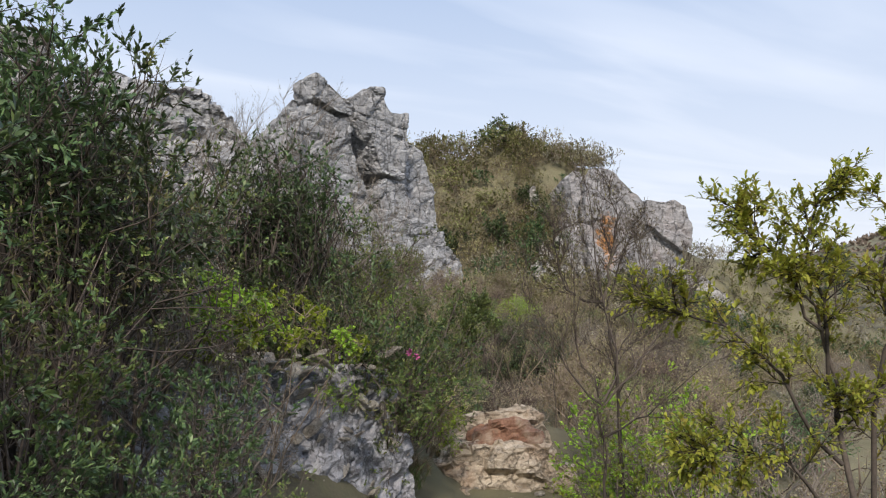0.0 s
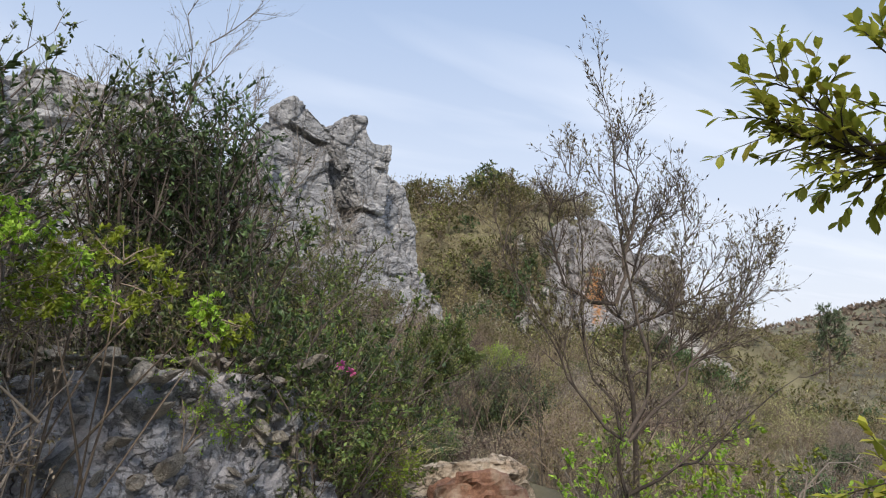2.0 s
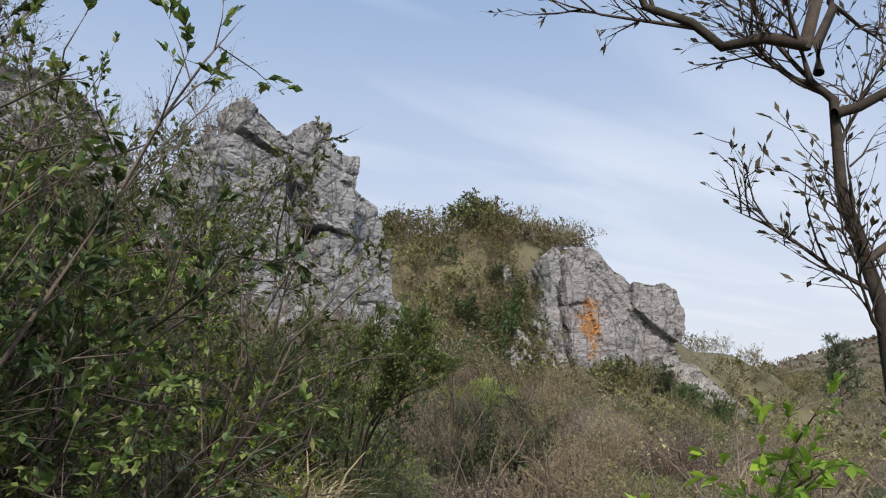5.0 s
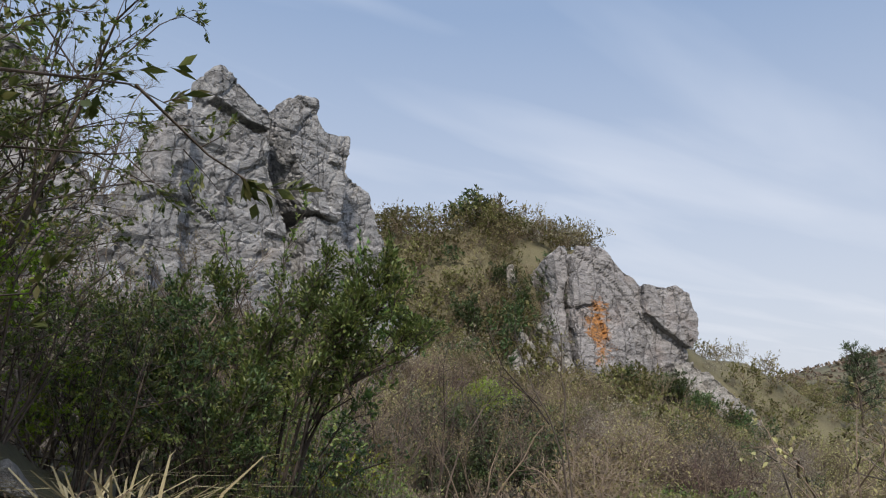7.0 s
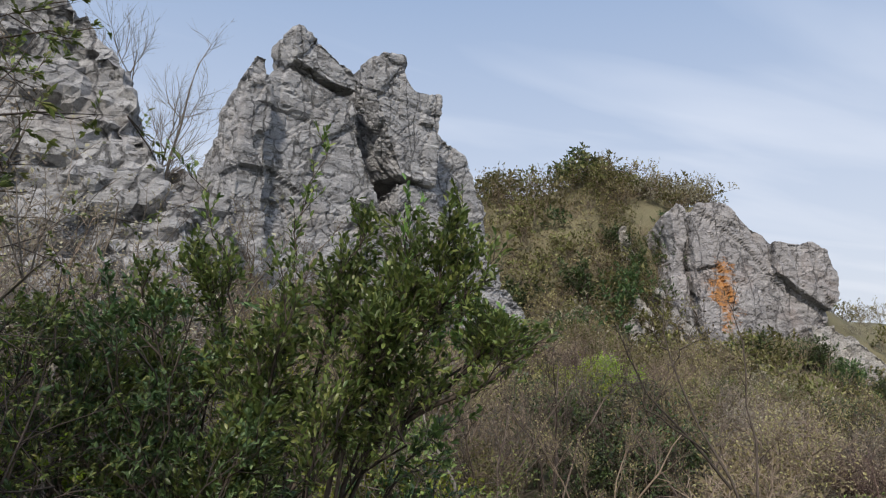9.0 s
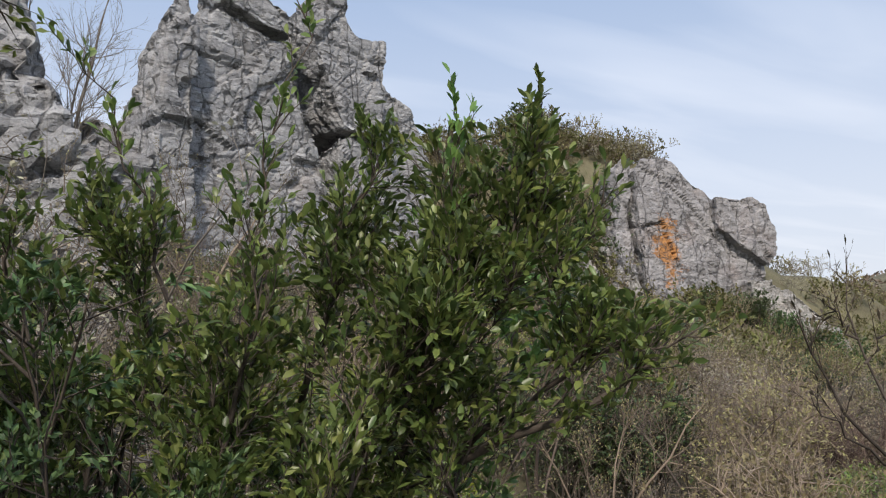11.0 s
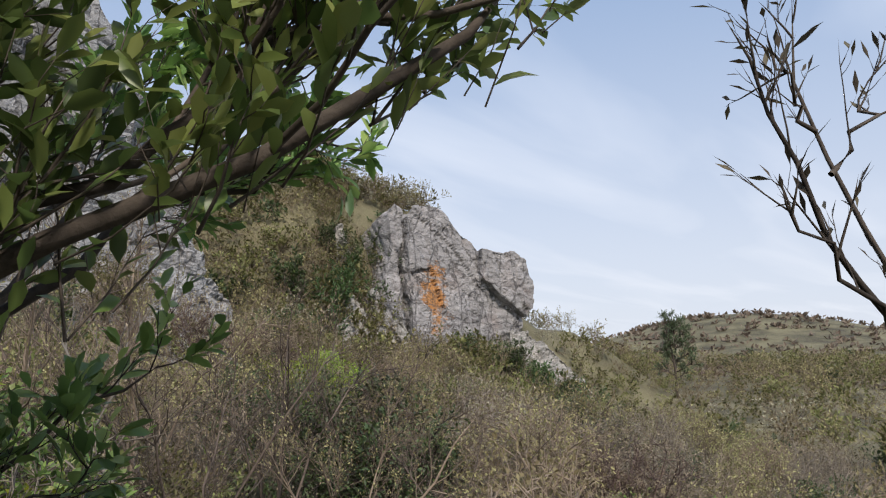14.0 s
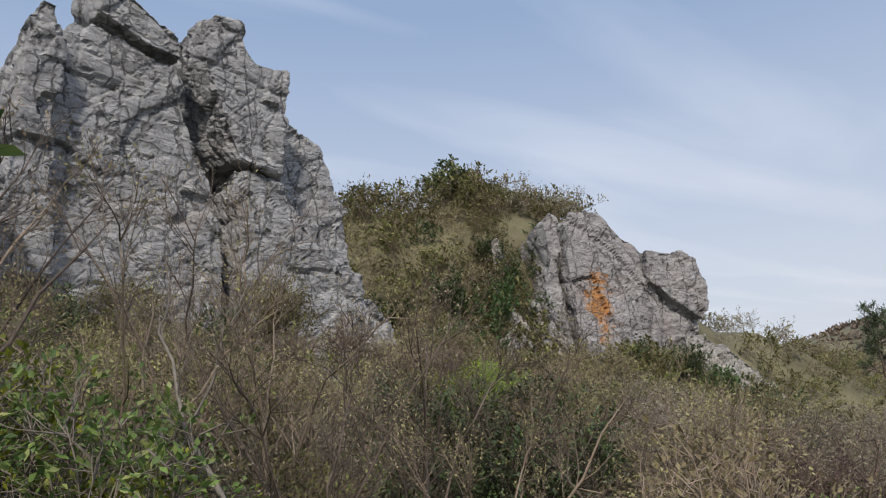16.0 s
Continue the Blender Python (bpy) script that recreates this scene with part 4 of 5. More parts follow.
def golden_tree():
    rng = np.random.default_rng(8)
    foot = (2.0, 3.7, float(ground_z(2.0, 3.7)))
    z = foot[2] - 0.1
    limbs = [
        (1.0, [(2.0, 3.7, z), (1.98, 3.65, 0.65), (1.90, 3.62, 1.15), (1.80, 3.6, 1.48), (1.66, 3.6, 1.68)]),
        (0.9, [(2.06, 3.72, z), (2.08, 3.65, 0.9), (2.1, 3.55, 1.5), (2.14, 3.5, 2.0)]),
        (0.6, [(1.92, 3.6, 0.8), (1.62, 3.55, 1.15), (1.35, 3.6, 1.42), (1.08, 3.65, 1.50)]),
        (0.6, [(1.95, 3.62, 0.5), (1.7, 3.6, 0.75), (1.45, 3.6, 0.86), (1.25, 3.6, 0.85)]),
        (0.6, [(2.02, 3.55, 1.1), (2.3, 3.5, 1.5), (2.6, 3.5, 1.9)]),
        (0.6, [(1.92, 3.62, 1.0), (1.84, 3.6, 1.5), (1.80, 3.62, 1.85), (1.86, 3.65, 2.12)]),
        (0.5, [(1.84, 3.6, 1.4), (1.70, 3.62, 1.62), (1.60, 3.65, 1.82), (1.56, 3.65, 2.0)]),
    ]
    levels = limbed(rng, limbs, 0.018, (17, 10), (0.27, 0.16), 0.75, 0.14, 0.02, 0.3)
    parts = [("foliage", crown_mesh(rng, "golden_leaves", levels[2][0], foot, 11, (0.034, 0.015), LEAF_GOLD, True, 0.25, 0.9, 0.85)),
             ("top_foliage", crown_mesh(rng, "golden_top_leaves", levels[1][0], foot, 12, (0.040, 0.017), LEAF_GOLD, True, 0.25, 0.9, 0.85))]
    grown("golden_tree", foot, levels, BARK_DARK, "slender young tree with olive-gold spring leaves", "tree", parts)


def twig_tree(name, x, y, top, spread, seed, label, bark=None, buds=None, lean=(0.0, 0.0), density=(9, 7, 4), leaf=(0.02, 0.007)):
    """A thin leafless tree or sapling."""
    rng = np.random.default_rng(seed)
    foot = (x, y, float(ground_z(x, y)))
    h = top - foot[2]
    limbs = []
    for i in range(4):
        a = i * 1.6 + seed
        dx, dy = math.cos(a) * spread, math.sin(a) * spread
        limbs.append((1.0 if i == 0 else 0.7, [(x, y, foot[2] - 0.1), (x + dx * 0.15 + lean[0] * 0.3, y + dy * 0.15 + lean[1] * 0.3, foot[2] + h * 0.4),
                                               (x + dx * 0.5 + lean[0] * 0.7, y + dy * 0.5 + lean[1] * 0.7, foot[2] + h * 0.7), (x + dx + lean[0], y + dy + lean[1], top - 0.1 * h * (i % 2))]))
    levels = limbed(rng, limbs, 0.007 + 0.007 * h, density, (0.26 * h, 0.15 * h, 0.07 * h), 0.6, 0.13, 0.12, 0.3)
    parts = [("bud_cover", crown_mesh(rng, name + "_buds", levels[-1][0], foot, 2, leaf, buds or BUD_DARK, False))]
    grown(name, foot, levels, bark or BARK_GREY, label, "tree", parts)


def grass_tuft(rng, n, length, width, mat, arch=0.6, spread=0.5):
    """Arching blades, each a folded strip of three segments."""
    az = rng.uniform(0, 2 * np.pi, n)
    out = rng.uniform(0.2, 1.0, n) * spread
    d = unit(np.stack([np.cos(az) * out, np.sin(az) * out, np.ones(n)], axis=1))
    base = np.stack([rng.normal(0, 0.10, n), rng.normal(0, 0.10, n), np.full(n, -0.03)], axis=1)
    ln = length * rng.uniform(0.5, 1.15, n)
    pts, cur = [base], base
    for i in range(4):
        d = unit(d + np.stack([np.cos(az), np.sin(az), np.full(n, -0.8)], axis=1) * arch * 0.28 * (i + 0.4))
        cur = cur + d * (ln / 4)[:, None]
        pts.append(cur)
    side = unit(np.cross(d, np.array([0, 0, 1.0])) + rng.normal(0, 0.2, (n, 3)))
    v = []
    for i, w in enumerate((0.5, 1.0, 0.85, 0.5)):
        wd = (width * w * 0.5 * rng.uniform(0.8, 1.2, n))[:, None]
        v += [pts[i] + side * wd, pts[i] - side * wd]
    v = np.stack(v + [pts[4]], axis=1)
    quads = np.array([(0, 1, 3, 2), (2, 3, 5, 4), (4, 5, 7, 6)])
    tri = np.array([(6, 7, 8)])
    off = (np.arange(n) * 9)[:, None, None]
    return mesh_from("blades", v.reshape(-1, 3), [(quads[None] + off).reshape(-1, 4), (tri[None] + off).reshape(-1, 3)], mat)


def mound_meshes(rng, kind, leaf_mat, bark_mat, leaf, per, wide=1.0, tall=1.0, stems=11, radius=0.013):
    """A rounded thicket: stems fan out of one foot and end in a dome of fine twigs with buds at their tips."""
    az = rng.uniform(0, 2 * np.pi, stems)
    out = np.sqrt(rng.uniform(0.02, 1.0, stems)) * wide * 0.62
    top = tall * (1.0 - 0.45 * (out / wide) ** 2) * rng.uniform(0.62, 0.86, stems)
    foot = np.stack([np.cos(az) * 0.10, np.sin(az) * 0.10, np.full(stems, -0.15)], axis=1)
    tip = np.stack([np.cos(az) * out, np.sin(az) * out, top], axis=1)
    t = np.linspace(0, 1, 5)[None, :, None]
    lines = foot[:, None] + (tip - foot)[:, None] * t
    lines[:, :, :2] *= (0.55 + 0.45 * t)
    lines[:, 1:] += rng.normal(0, 0.035, lines[:, 1:].shape)
    levels = [(lines, radius * np.linspace(1, 0.4, 5)[None] * rng.uniform(0.6, 1.2, (stems, 1)))]
    for depth, (count, share) in enumerate(((7, 0.42), (5, 0.26), (3, 0.16))):
        s, d, at = sprout(rng, lines, count, (0.75, 0.85, 0.9)[depth], (0.45, 0.3, 0.2)[depth])
        d = unit(d + np.array([0, 0, 0.08]))
        size = share * tall * rng.uniform(0.5, 1.15, len(at)) * (1.2 - 0.5 * at)
        lines = branch(rng, s, d, size, 0.22, 0.05, (4, 3, 2)[depth])
        end = lines[:, -1]
        lump = 1 + 0.16 * np.sin(end[:, 0] * 4.1 + 1.3) * np.cos(end[:, 1] * 3.7) + 0.08 * np.sin(end[:, 0] * 9 + end[:, 1] * 8)
        lines = lines[(end[:, 0] / wide) ** 2 + (end[:, 1] / wide) ** 2 + (end[:, 2] / tall) ** 2 < lump]
        r = radius * (0.45, 0.28, 0.17)[depth]
        levels.append((lines, np.linspace(r, r * 0.45, lines.shape[1])[None] * rng.uniform(0.7, 1.2, (len(lines), 1))))
    a, w = foliage_points(rng, levels[3][0], per)
    return [("stem", wood_mesh(kind + "_stem", levels[:1], bark_mat)), ("branchwork", wood_mesh(kind + "_twigs", levels[1:], bark_mat, (3, 3, 3))),
            ("foliage", mesh_from(kind + "_leaves", *leaves(rng, a, w, leaf[0], leaf[1], 0.25, False), leaf_mat))]


def kinds_of_shrub():
    """A few of each kind; every shrub that stands in the place shares one of them."""
    made = {}
    for i in range(3):
        r = np.random.default_rng(100 + i)
        round_top = ((0, 0, 0.75), (0.95, 0.95, 0.75))
        made["bare", i] = shrub_meshes(r, "bare", BUD_GOLD, TWIG_TAN, (0.024, 0.013), 2, height=1.3, spread=1.0, stems=7, shoots=(6, 5, 4), radius=0.019, lift=0.05, bend=0.24, angle=0.85, inside=round_top)
        made["grey", i] = shrub_meshes(r, "grey", BUD, BARK_GREY, (0.020, 0.010), 2, height=1.4, spread=0.95, stems=7, shoots=(6, 5, 4), radius=0.020, lift=0.07, bend=0.24, angle=0.85, inside=round_top)
        made["blossom", i] = shrub_meshes(r, "blossom", BUD_PALE, BARK_GREY, (0.028, 0.018), 2, height=1.5, spread=0.8, stems=7, shoots=(6, 4, 3), radius=0.013, lift=0.06)
        made["olive", i] = shrub_meshes(r, "olive", LEAF_OLIVE, BARK_MID, (0.026, 0.012), 5, height=1.4, spread=0.8, stems=7, shoots=(6, 4, 3), radius=0.012, lift=0.06)
        made["lime", i] = shrub_meshes(r, "lime", LEAF_LIME, TWIG_TAN, (0.030, 0.014), 7, height=1.1, spread=0.8, stems=8, shoots=(6, 5, 3), radius=0.011, lift=0.03)
        made["lime_tall", i] = shrub_meshes(r, "lime_tall", LEAF_LIME, TWIG_TAN, (0.028, 0.013), 8, height=1.6, spread=0.35, stems=9, shoots=(6, 5, 3), radius=0.010, lift=0.0, low=0.88, shrink=(0.2, 0.5, 0.45), angle=1.15)
        made["green", i] = shrub_meshes(r, "green", LEAF_MID, BARK_MID, (0.034, 0.017), 7, False, height=1.4, spread=0.7, stems=8, shoots=(6, 5, 3), radius=0.013, lift=0.05)
        made["fine", i] = shrub_meshes(r, "fine", LEAF_MID, BARK_MID, (0.024, 0.010), 10, False, height=1.4, spread=0.75, stems=8, shoots=(6, 5, 3), radius=0.012, lift=0.03)
        made["deep", i] = shrub_meshes(r, "deep", LEAF_DEEP, BARK_DARK, (0.038, 0.014), 9, False, height=1.5, spread=0.6, stems=9, shoots=(6, 5, 3), radius=0.014, lift=0.12)
        made["small_bare", i] = shrub_meshes(r, "small_bare", (BUD_GOLD, BUD, BUD_GOLD)[i], (TWIG_TAN, BARK_GREY, TWIG_TAN)[i], (0.032, 0.016), 2, height=1.4, spread=1.1, stems=7, shoots=(6, 7), radius=0.018, lift=0.10, shrink=(0.6, 0.45))
        made["small_olive", i] = shrub_meshes(r, "small_olive", LEAF_OLIVE, TWIG_TAN, (0.075, 0.04), 4, height=1.5, spread=1.0, stems=7, shoots=(5, 6), radius=0.014, lift=0.08, shrink=(0.6, 0.45))
        made["small_pale", i] = shrub_meshes(r, "small_pale", BUD_PALE, BARK_GREY, (0.038, 0.024), 3, height=1.5, spread=0.9, stems=7, shoots=(5, 6), radius=0.014, lift=0.08, shrink=(0.6, 0.45))
        made["small_deep", i] = shrub_meshes(r, "small_deep", LEAF_DEEP, BARK_DARK, (0.085, 0.042), 8, height=1.5, spread=1.0, stems=7, shoots=(6, 6), radius=0.014, lift=0.08, shrink=(0.6, 0.45))
        mounds = (("mound_tan", BUD_GOLD, TWIG_TAN, (0.034, 0.017), 3, 1.15, 1.15), ("mound_grey", BUD, BARK_GREY, (0.030, 0.014), 3, 1.1, 1.25), ("mound_brown", BUD, TWIG_RED, (0.032, 0.015), 3, 1.2, 1.1),
                  ("mound_pale", BUD_PALE, BARK_GREY, (0.032, 0.020), 2, 1.1, 1.1), ("mound_olive", LEAF_OLIVE, TWIG_TAN, (0.038, 0.019), 4, 1.1, 1.15), ("mound_green", LEAF_MID, BARK_GREY, (0.036, 0.018), 5, 1.05, 1.0),
                  ("mound_lime", LEAF_LIME, BARK_GREY, (0.034, 0.016), 5, 1.0, 0.9), ("mound_deep", LEAF_DEEP, BARK_DARK, (0.042, 0.019), 6, 1.0, 1.1), ("tall_deep", LEAF_DEEP, BARK_DARK, (0.036, 0.014), 15, 0.62, 1.9))
        for kind, leaf_mat, bark_mat, leaf, per, wide, tall in mounds:
            made[kind, i] = mound_meshes(r, kind, leaf_mat, bark_mat, leaf, per, wide, tall)
        for kind, leaf_mat, bark_mat, leaf, per in (("tiny_bare", BUD_GOLD, TWIG_TAN, (0.10, 0.045), 2), ("tiny_grey", BUD_PALE, BARK_GREY, (0.10, 0.045), 2), ("tiny_olive", LEAF_OLIVE, TWIG_TAN, (0.13, 0.065), 3), ("tiny_deep", LEAF_DEEP, BARK_DARK, (0.13, 0.065), 5)):
            made[kind, i] = shrub_meshes(r, kind, leaf_mat, bark_mat, leaf, per, height=1.35, spread=1.2, stems=7, shoots=(5, 4), radius=0.02, lift=0.06, shrink=(0.6, 0.5), angle=0.8, inside=((0, 0, 0.55), (1.05, 1.05, 0.85)))
    return made


LABELS = {
    "mound_tan": ("bare_shrub", "rounded leafless tan shrub with yellowish buds"), "mound_grey": ("bare_shrub", "rounded leafless grey-brown thicket"), "mound_brown": ("bare_shrub", "rounded leafless reddish-brown thicket"),
    "mound_pale": ("flowering_shrub", "rounded grey shrub hazed with pale blossom"), "mound_olive": ("olive_shrub", "rounded shrub with small olive spring leaves"), "mound_green": ("green_shrub", "low rounded shrub in fresh green leaf"),
    "mound_lime": ("lime_shrub", "low rounded shrub with yellow-green new leaves"), "mound_deep": ("dark_shrub", "rounded dark evergreen shrub"),
    "tall_deep": ("dark_shrub", "tall dense evergreen shrub, nearly black against the sky"),
    "tiny_bare": ("twiggy_shrub", "leafless tan shrub on the hill"), "tiny_grey": ("twiggy_shrub", "leafless grey shrub on the hill"), "tiny_olive": ("leafy_shrub", "olive-leaved shrub on the hill"), "tiny_deep": ("evergreen_shrub", "dark evergreen shrub on the hill"),
    "bare": ("bare_shrub", "leafless tan shrub with fine twigs and buds"), "grey": ("bare_shrub", "leafless grey-brown shrub with fine upright twigs"),
    "blossom": ("flowering_shrub", "grey shrub with pale cream blossom on bare twigs"), "olive": ("olive_shrub", "thin shrub with small olive spring leaves"),
    "lime_tall": ("lime_shrub", "thin-stemmed shrub with a flat lime-green top"),
    "lime": ("lime_shrub", "low shrub with bright lime-green new leaves"), "green": ("green_shrub", "leafy green shrub with mixed old and new leaves"),
    "fine": ("green_shrub", "dense shrub with fine soft green leaves"),
    "deep": ("dark_shrub", "upright dark evergreen shrub with small leaves"), "small_bare": ("twiggy_shrub", "leafless tan shrub on the hill"),
    "small_pale": ("pale_shrub", "grey shrub with pale blossom below the crags"),
    "small_olive": ("leafy_shrub", "olive-leaved shrub on the hill"), "small_deep": ("evergreen_shrub", "dark evergreen shrub on the hill"),
}
KINDS = kinds_of_shrub()
PLACE_RNG = np.random.default_rng(77)


def put(kind, x, y, size=1.0, group="", z=None, variant=None, tilt=(0, 0)):
    name, label = LABELS[kind]
    v = int(PLACE_RNG.integers(0, 3)) if variant is None else variant
    place = at_ground(x, y, 0.02) if z is None else Vector((x, y, z))
    return stand(name, KINDS[kind, v], place, float(PLACE_RNG.uniform(0, 6.28)), size, label, "shrub", group, tilt)


evergreen_bush()
bare_tree()
second_bare_tree()
golden_tree()
dead_branch()
pink_bloom()

# the left bank, from the start of the trail to the bend
for kind, x, y, size in (
    ("deep", -1.35, 2.6, 0.75), ("fine", -0.85, 3.2, 0.6), ("deep", -1.05, 3.9, 0.75), ("olive", -0.8, 4.3, 0.6), ("green", -1.5, 3.0, 0.8), ("deep", -2.2, 3.0, 0.9), ("fine", -1.9, 3.3, 1.15), ("grey", -2.4, 2.6, 1.2), ("olive", -2.0, 4.0, 1.2), ("grey", -1.8, 4.4, 0.9), ("fine", -2.5, 4.6, 1.3),
    ("olive", -1.9, 5.0, 0.9), ("grey", -2.2, 5.4, 1.2), ("fine", -2.9, 6.3, 1.5), ("olive", -1.6, 6.4, 0.9), ("grey", -2.3, 7.0, 1.3), ("olive", -1.2, 7.2, 0.8),
    ("fine", -1.9, 7.6, 1.1), ("fine", -0.62, 8.0, 1.15), ("green", -0.5, 7.9, 1.2), ("green", -0.35, 8.15, 1.0), ("olive", -0.95, 7.7, 1.1), ("deep", -0.8, 7.65, 1.2), ("deep", -1.15, 7.45, 1.2), ("deep", -0.55, 8.3, 1.1), ("green", -0.35, 7.6, 0.9), ("fine", -0.3, 9.3, 1.25), ("olive", -0.55, 9.0, 1.3), ("fine", -1.15, 11.9, 1.6), ("fine", -1.5, 12.6, 1.6), ("green", -1.75, 11.3, 1.5), ("grey", -2.0, 12.4, 1.9), ("olive", -2.4, 13.2, 1.7), ("deep", -1.9, 2.4, 1.2), ("deep", -1.0, 2.9, 0.6), ("grey", -1.3, 4.6, 0.8), ("bare", -1.6, 5.4, 0.8), ("green", -0.95, 8.2, 1.0), ("fine", -0.45, 8.7, 0.95), ("grey", -1.4, 8.6, 1.3), ("green", -0.3, 9.4, 0.9), ("olive", 0.0, 9.9, 0.85),
    ("fine", -0.9, 9.6, 1.1), ("olive", -0.9, 10.4, 0.95), ("fine", -0.6, 11.0, 0.9), ("fine", -0.8, 11.3, 1.15), ("deep", -1.4, 10.3, 1.0), ("olive", -1.6, 11.6, 1.2),
    ("fine", -0.75, 12.2, 0.8), ("fine", -1.3, 12.8, 0.9), ("grey", -1.8, 13.4, 1.5), ("blossom", -1.4, 14.6, 1.4), ("grey", -2.2, 15.2, 1.5), ("bare", -2.6, 16.3, 1.5),
    ("blossom", -1.0, 16.2, 1.1), ("grey", -3.0, 12.5, 1.6), ("olive", -2.4, 11.0, 1.5), ("green", -2.6, 9.3, 1.4), ("grey", -3.2, 8.2, 1.7), ("deep", -2.9, 7.2, 1.4),
    ("olive", -3.2, 5.2, 1.6), ("grey", -3.4, 3.6, 1.6), ("green", -3.0, 1.8, 1.3), ("deep", -3.6, 6.4, 1.6), ("grey", -3.8, 10.0, 1.7), ("green", -1.2, 13.7, 0.8), ("blossom", -3.0, 17.0, 1.6), ("blossom", -3.6, 18.0, 1.8), ("grey", -2.4, 15.6, 1.6), ("grey", -4.2, 18.4, 2.0), ("blossom", -2.0, 17.0, 1.4), ("grey", -3.4, 16.4, 1.8), ("bare", -4.6, 17.4, 2.0), ("fine", -0.85, 11.25, 1.2), ("fine", -1.25, 10.6, 1.3),
):
    put(kind, x, y, size, "shrubs on the left bank")

# dark evergreens that stand out against the sky
for x, y, size, tall in ((-2.75, 5.5, 1.7, 1.4), (-3.1, 5.0, 1.6, 1.3), (-2.5, 6.0, 1.35, 1.3)):
    put("deep", x, y, size, "dark evergreens on the bank", float(ground_z(x, y)) + 0.15 * tall)
for x, y, size in ((-1.4, 8.2, 1.7), (-1.65, 8.0, 1.65), (-1.6, 4.25, 1.35), (-1.95, 3.9, 1.45)):
    put("tall_deep", x, y, size, "dark evergreens on the bank")
# bright new growth
for x, y, z, size in ((-0.9, 6.6, 0.5, 0.45), (-0.75, 7.0, 0.4, 0.4), (0.05, 10.0, None, 0.9), (-0.25, 8.9, None, 0.9),
                      (2.35, 7.7, None, 1.6), (2.4, 7.0, None, 1.5), (2.45, 8.3, None, 1.5), (1.95, 6.7, None, 0.8), (2.3, 8.2, None, 0.9), (1.95, 9.0, None, 0.7), (2.4, 6.0, None, 0.9), (0.55, 17.6, None, 0.9), (0.2, 18.2, None, 0.9),
                      (-0.75, 13.2, None, 0.7), (-1.0, 11.9, None, 0.9), (-1.05, 11.5, None, 1.2), (-0.85, 10.9, None, 0.95)):
    put("lime", x, y, size, "bright new growth", z)
for kind, x, y, size in (("mound_lime", 0.25, 17.0, 1.35), ("mound_green", -0.15, 17.4, 1.6), ("mound_green", 0.75, 17.2, 1.2)):
    put(kind, x, y, size, "bright new growth")
# undergrowth round the evergreen bush
for kind, x, y, size in (("deep", 0.05, 13.45, 0.85), ("deep", -0.35, 13.6, 1.0), ("green", -0.5, 13.2, 0.9), ("deep", 0.35, 14.4, 0.85), ("green", -0.2, 14.3, 0.9), ("deep", 0.35, 13.4, 0.6), ("green", 0.05, 13.2, 0.6), ("deep", 0.6, 13.7, 0.6), ("lime", -0.9, 13.0, 0.8), ("deep", 0.75, 13.8, 0.6), ("green", 0.5, 13.35, 0.55), ("fine", -0.55, 12.7, 0.9)):
    put(kind, x, y, size, "undergrowth round the bush")
for x, y, size in ((-1.22, 5.8, 1.08), (-1.5, 5.95, 1.1)):
    put("lime_tall", x, y, size, "bright new growth")
# the right side of the trail
for kind, x, y, size in (
    ("green", 2.3, 5.4, 0.8), ("grey", 2.9, 5.8, 1.4), ("grey", 3.4, 7.0, 1.5), ("grey", 2.8, 7.8, 1.3), ("olive", 2.7, 9.3, 1.1), ("bare", 3.3, 9.8, 1.4), ("grey", 2.5, 10.6, 1.0),
    ("bare", 3.6, 11.4, 1.4), ("bare", 2.7, 12.4, 1.0), ("olive", 4.4, 12.6, 1.3), ("bare", 4.6, 9.0, 1.6), ("grey", 4.4, 6.2, 1.6), ("olive", 3.4, 4.4, 1.2), ("bare", 3.9, 5.2, 1.6),
    ("green", 2.6, 4.6, 0.8), ("bare", 5.6, 7.4, 1.7), ("bare", 5.8, 10.8, 1.7), ("grey", 3.0, 3.0, 1.2), ("olive", 2.9, 2.0, 1.1),
):
    put(kind, x, y, size, "shrubs below the trail")

twig_tree("bare_sapling", -2.2, 8.6, 3.4, 0.8, 21, "leafless grey sapling with fine twigs on the bank", lean=(0.5, -0.2))
twig_tree("bare_sapling", -1.7, 9.4, 2.9, 0.7, 22, "leafless grey sapling with fine twigs on the bank", lean=(0.3, 0.0))
twig_tree("bare_sapling", -1.6, 10.9, 2.6, 0.8, 23, "leafless sapling reaching out from the bank", lean=(0.7, -0.2))
trail_sapling()
for x, y, top, spread, seed, tan in ((-0.6, 17.0, 1.5, 0.9, 51, 0), (0.1, 17.9, 1.25, 0.9, 52, 1), (1.1, 18.2, 0.9, 1.0, 53, 0), (-1.3, 18.6, 2.2, 1.0, 54, 0), (0.6, 19.6, 1.5, 1.1, 55, 1), (2.3, 18.8, 0.35, 1.0, 56, 1),
                                     (-2.2, 19.6, 2.6, 1.1, 57, 1), (1.9, 20.6, 1.2, 1.1, 58, 0), (3.7, 20.4, 0.2, 1.1, 59, 0), (-0.4, 20.8, 2.3, 1.1, 60, 0), (5.2, 22.0, 0.2, 1.2, 61, 1), (3.0, 22.6, 1.0, 1.2, 62, 0)):
    twig_tree("bare_sapling", x, y, top, spread, seed, "leafless many-stemmed sapling in the brush of the hollow", bark=TWIG_TAN if tan else BARK_MID, buds=BUD_GOLD if tan else BUD, density=(9, 6, 4), leaf=(0.026, 0.012))
twig_tree("bare_sapling", -5.1, 22.5, 6.4, 0.9, 25, "leafless sapling between the crags")

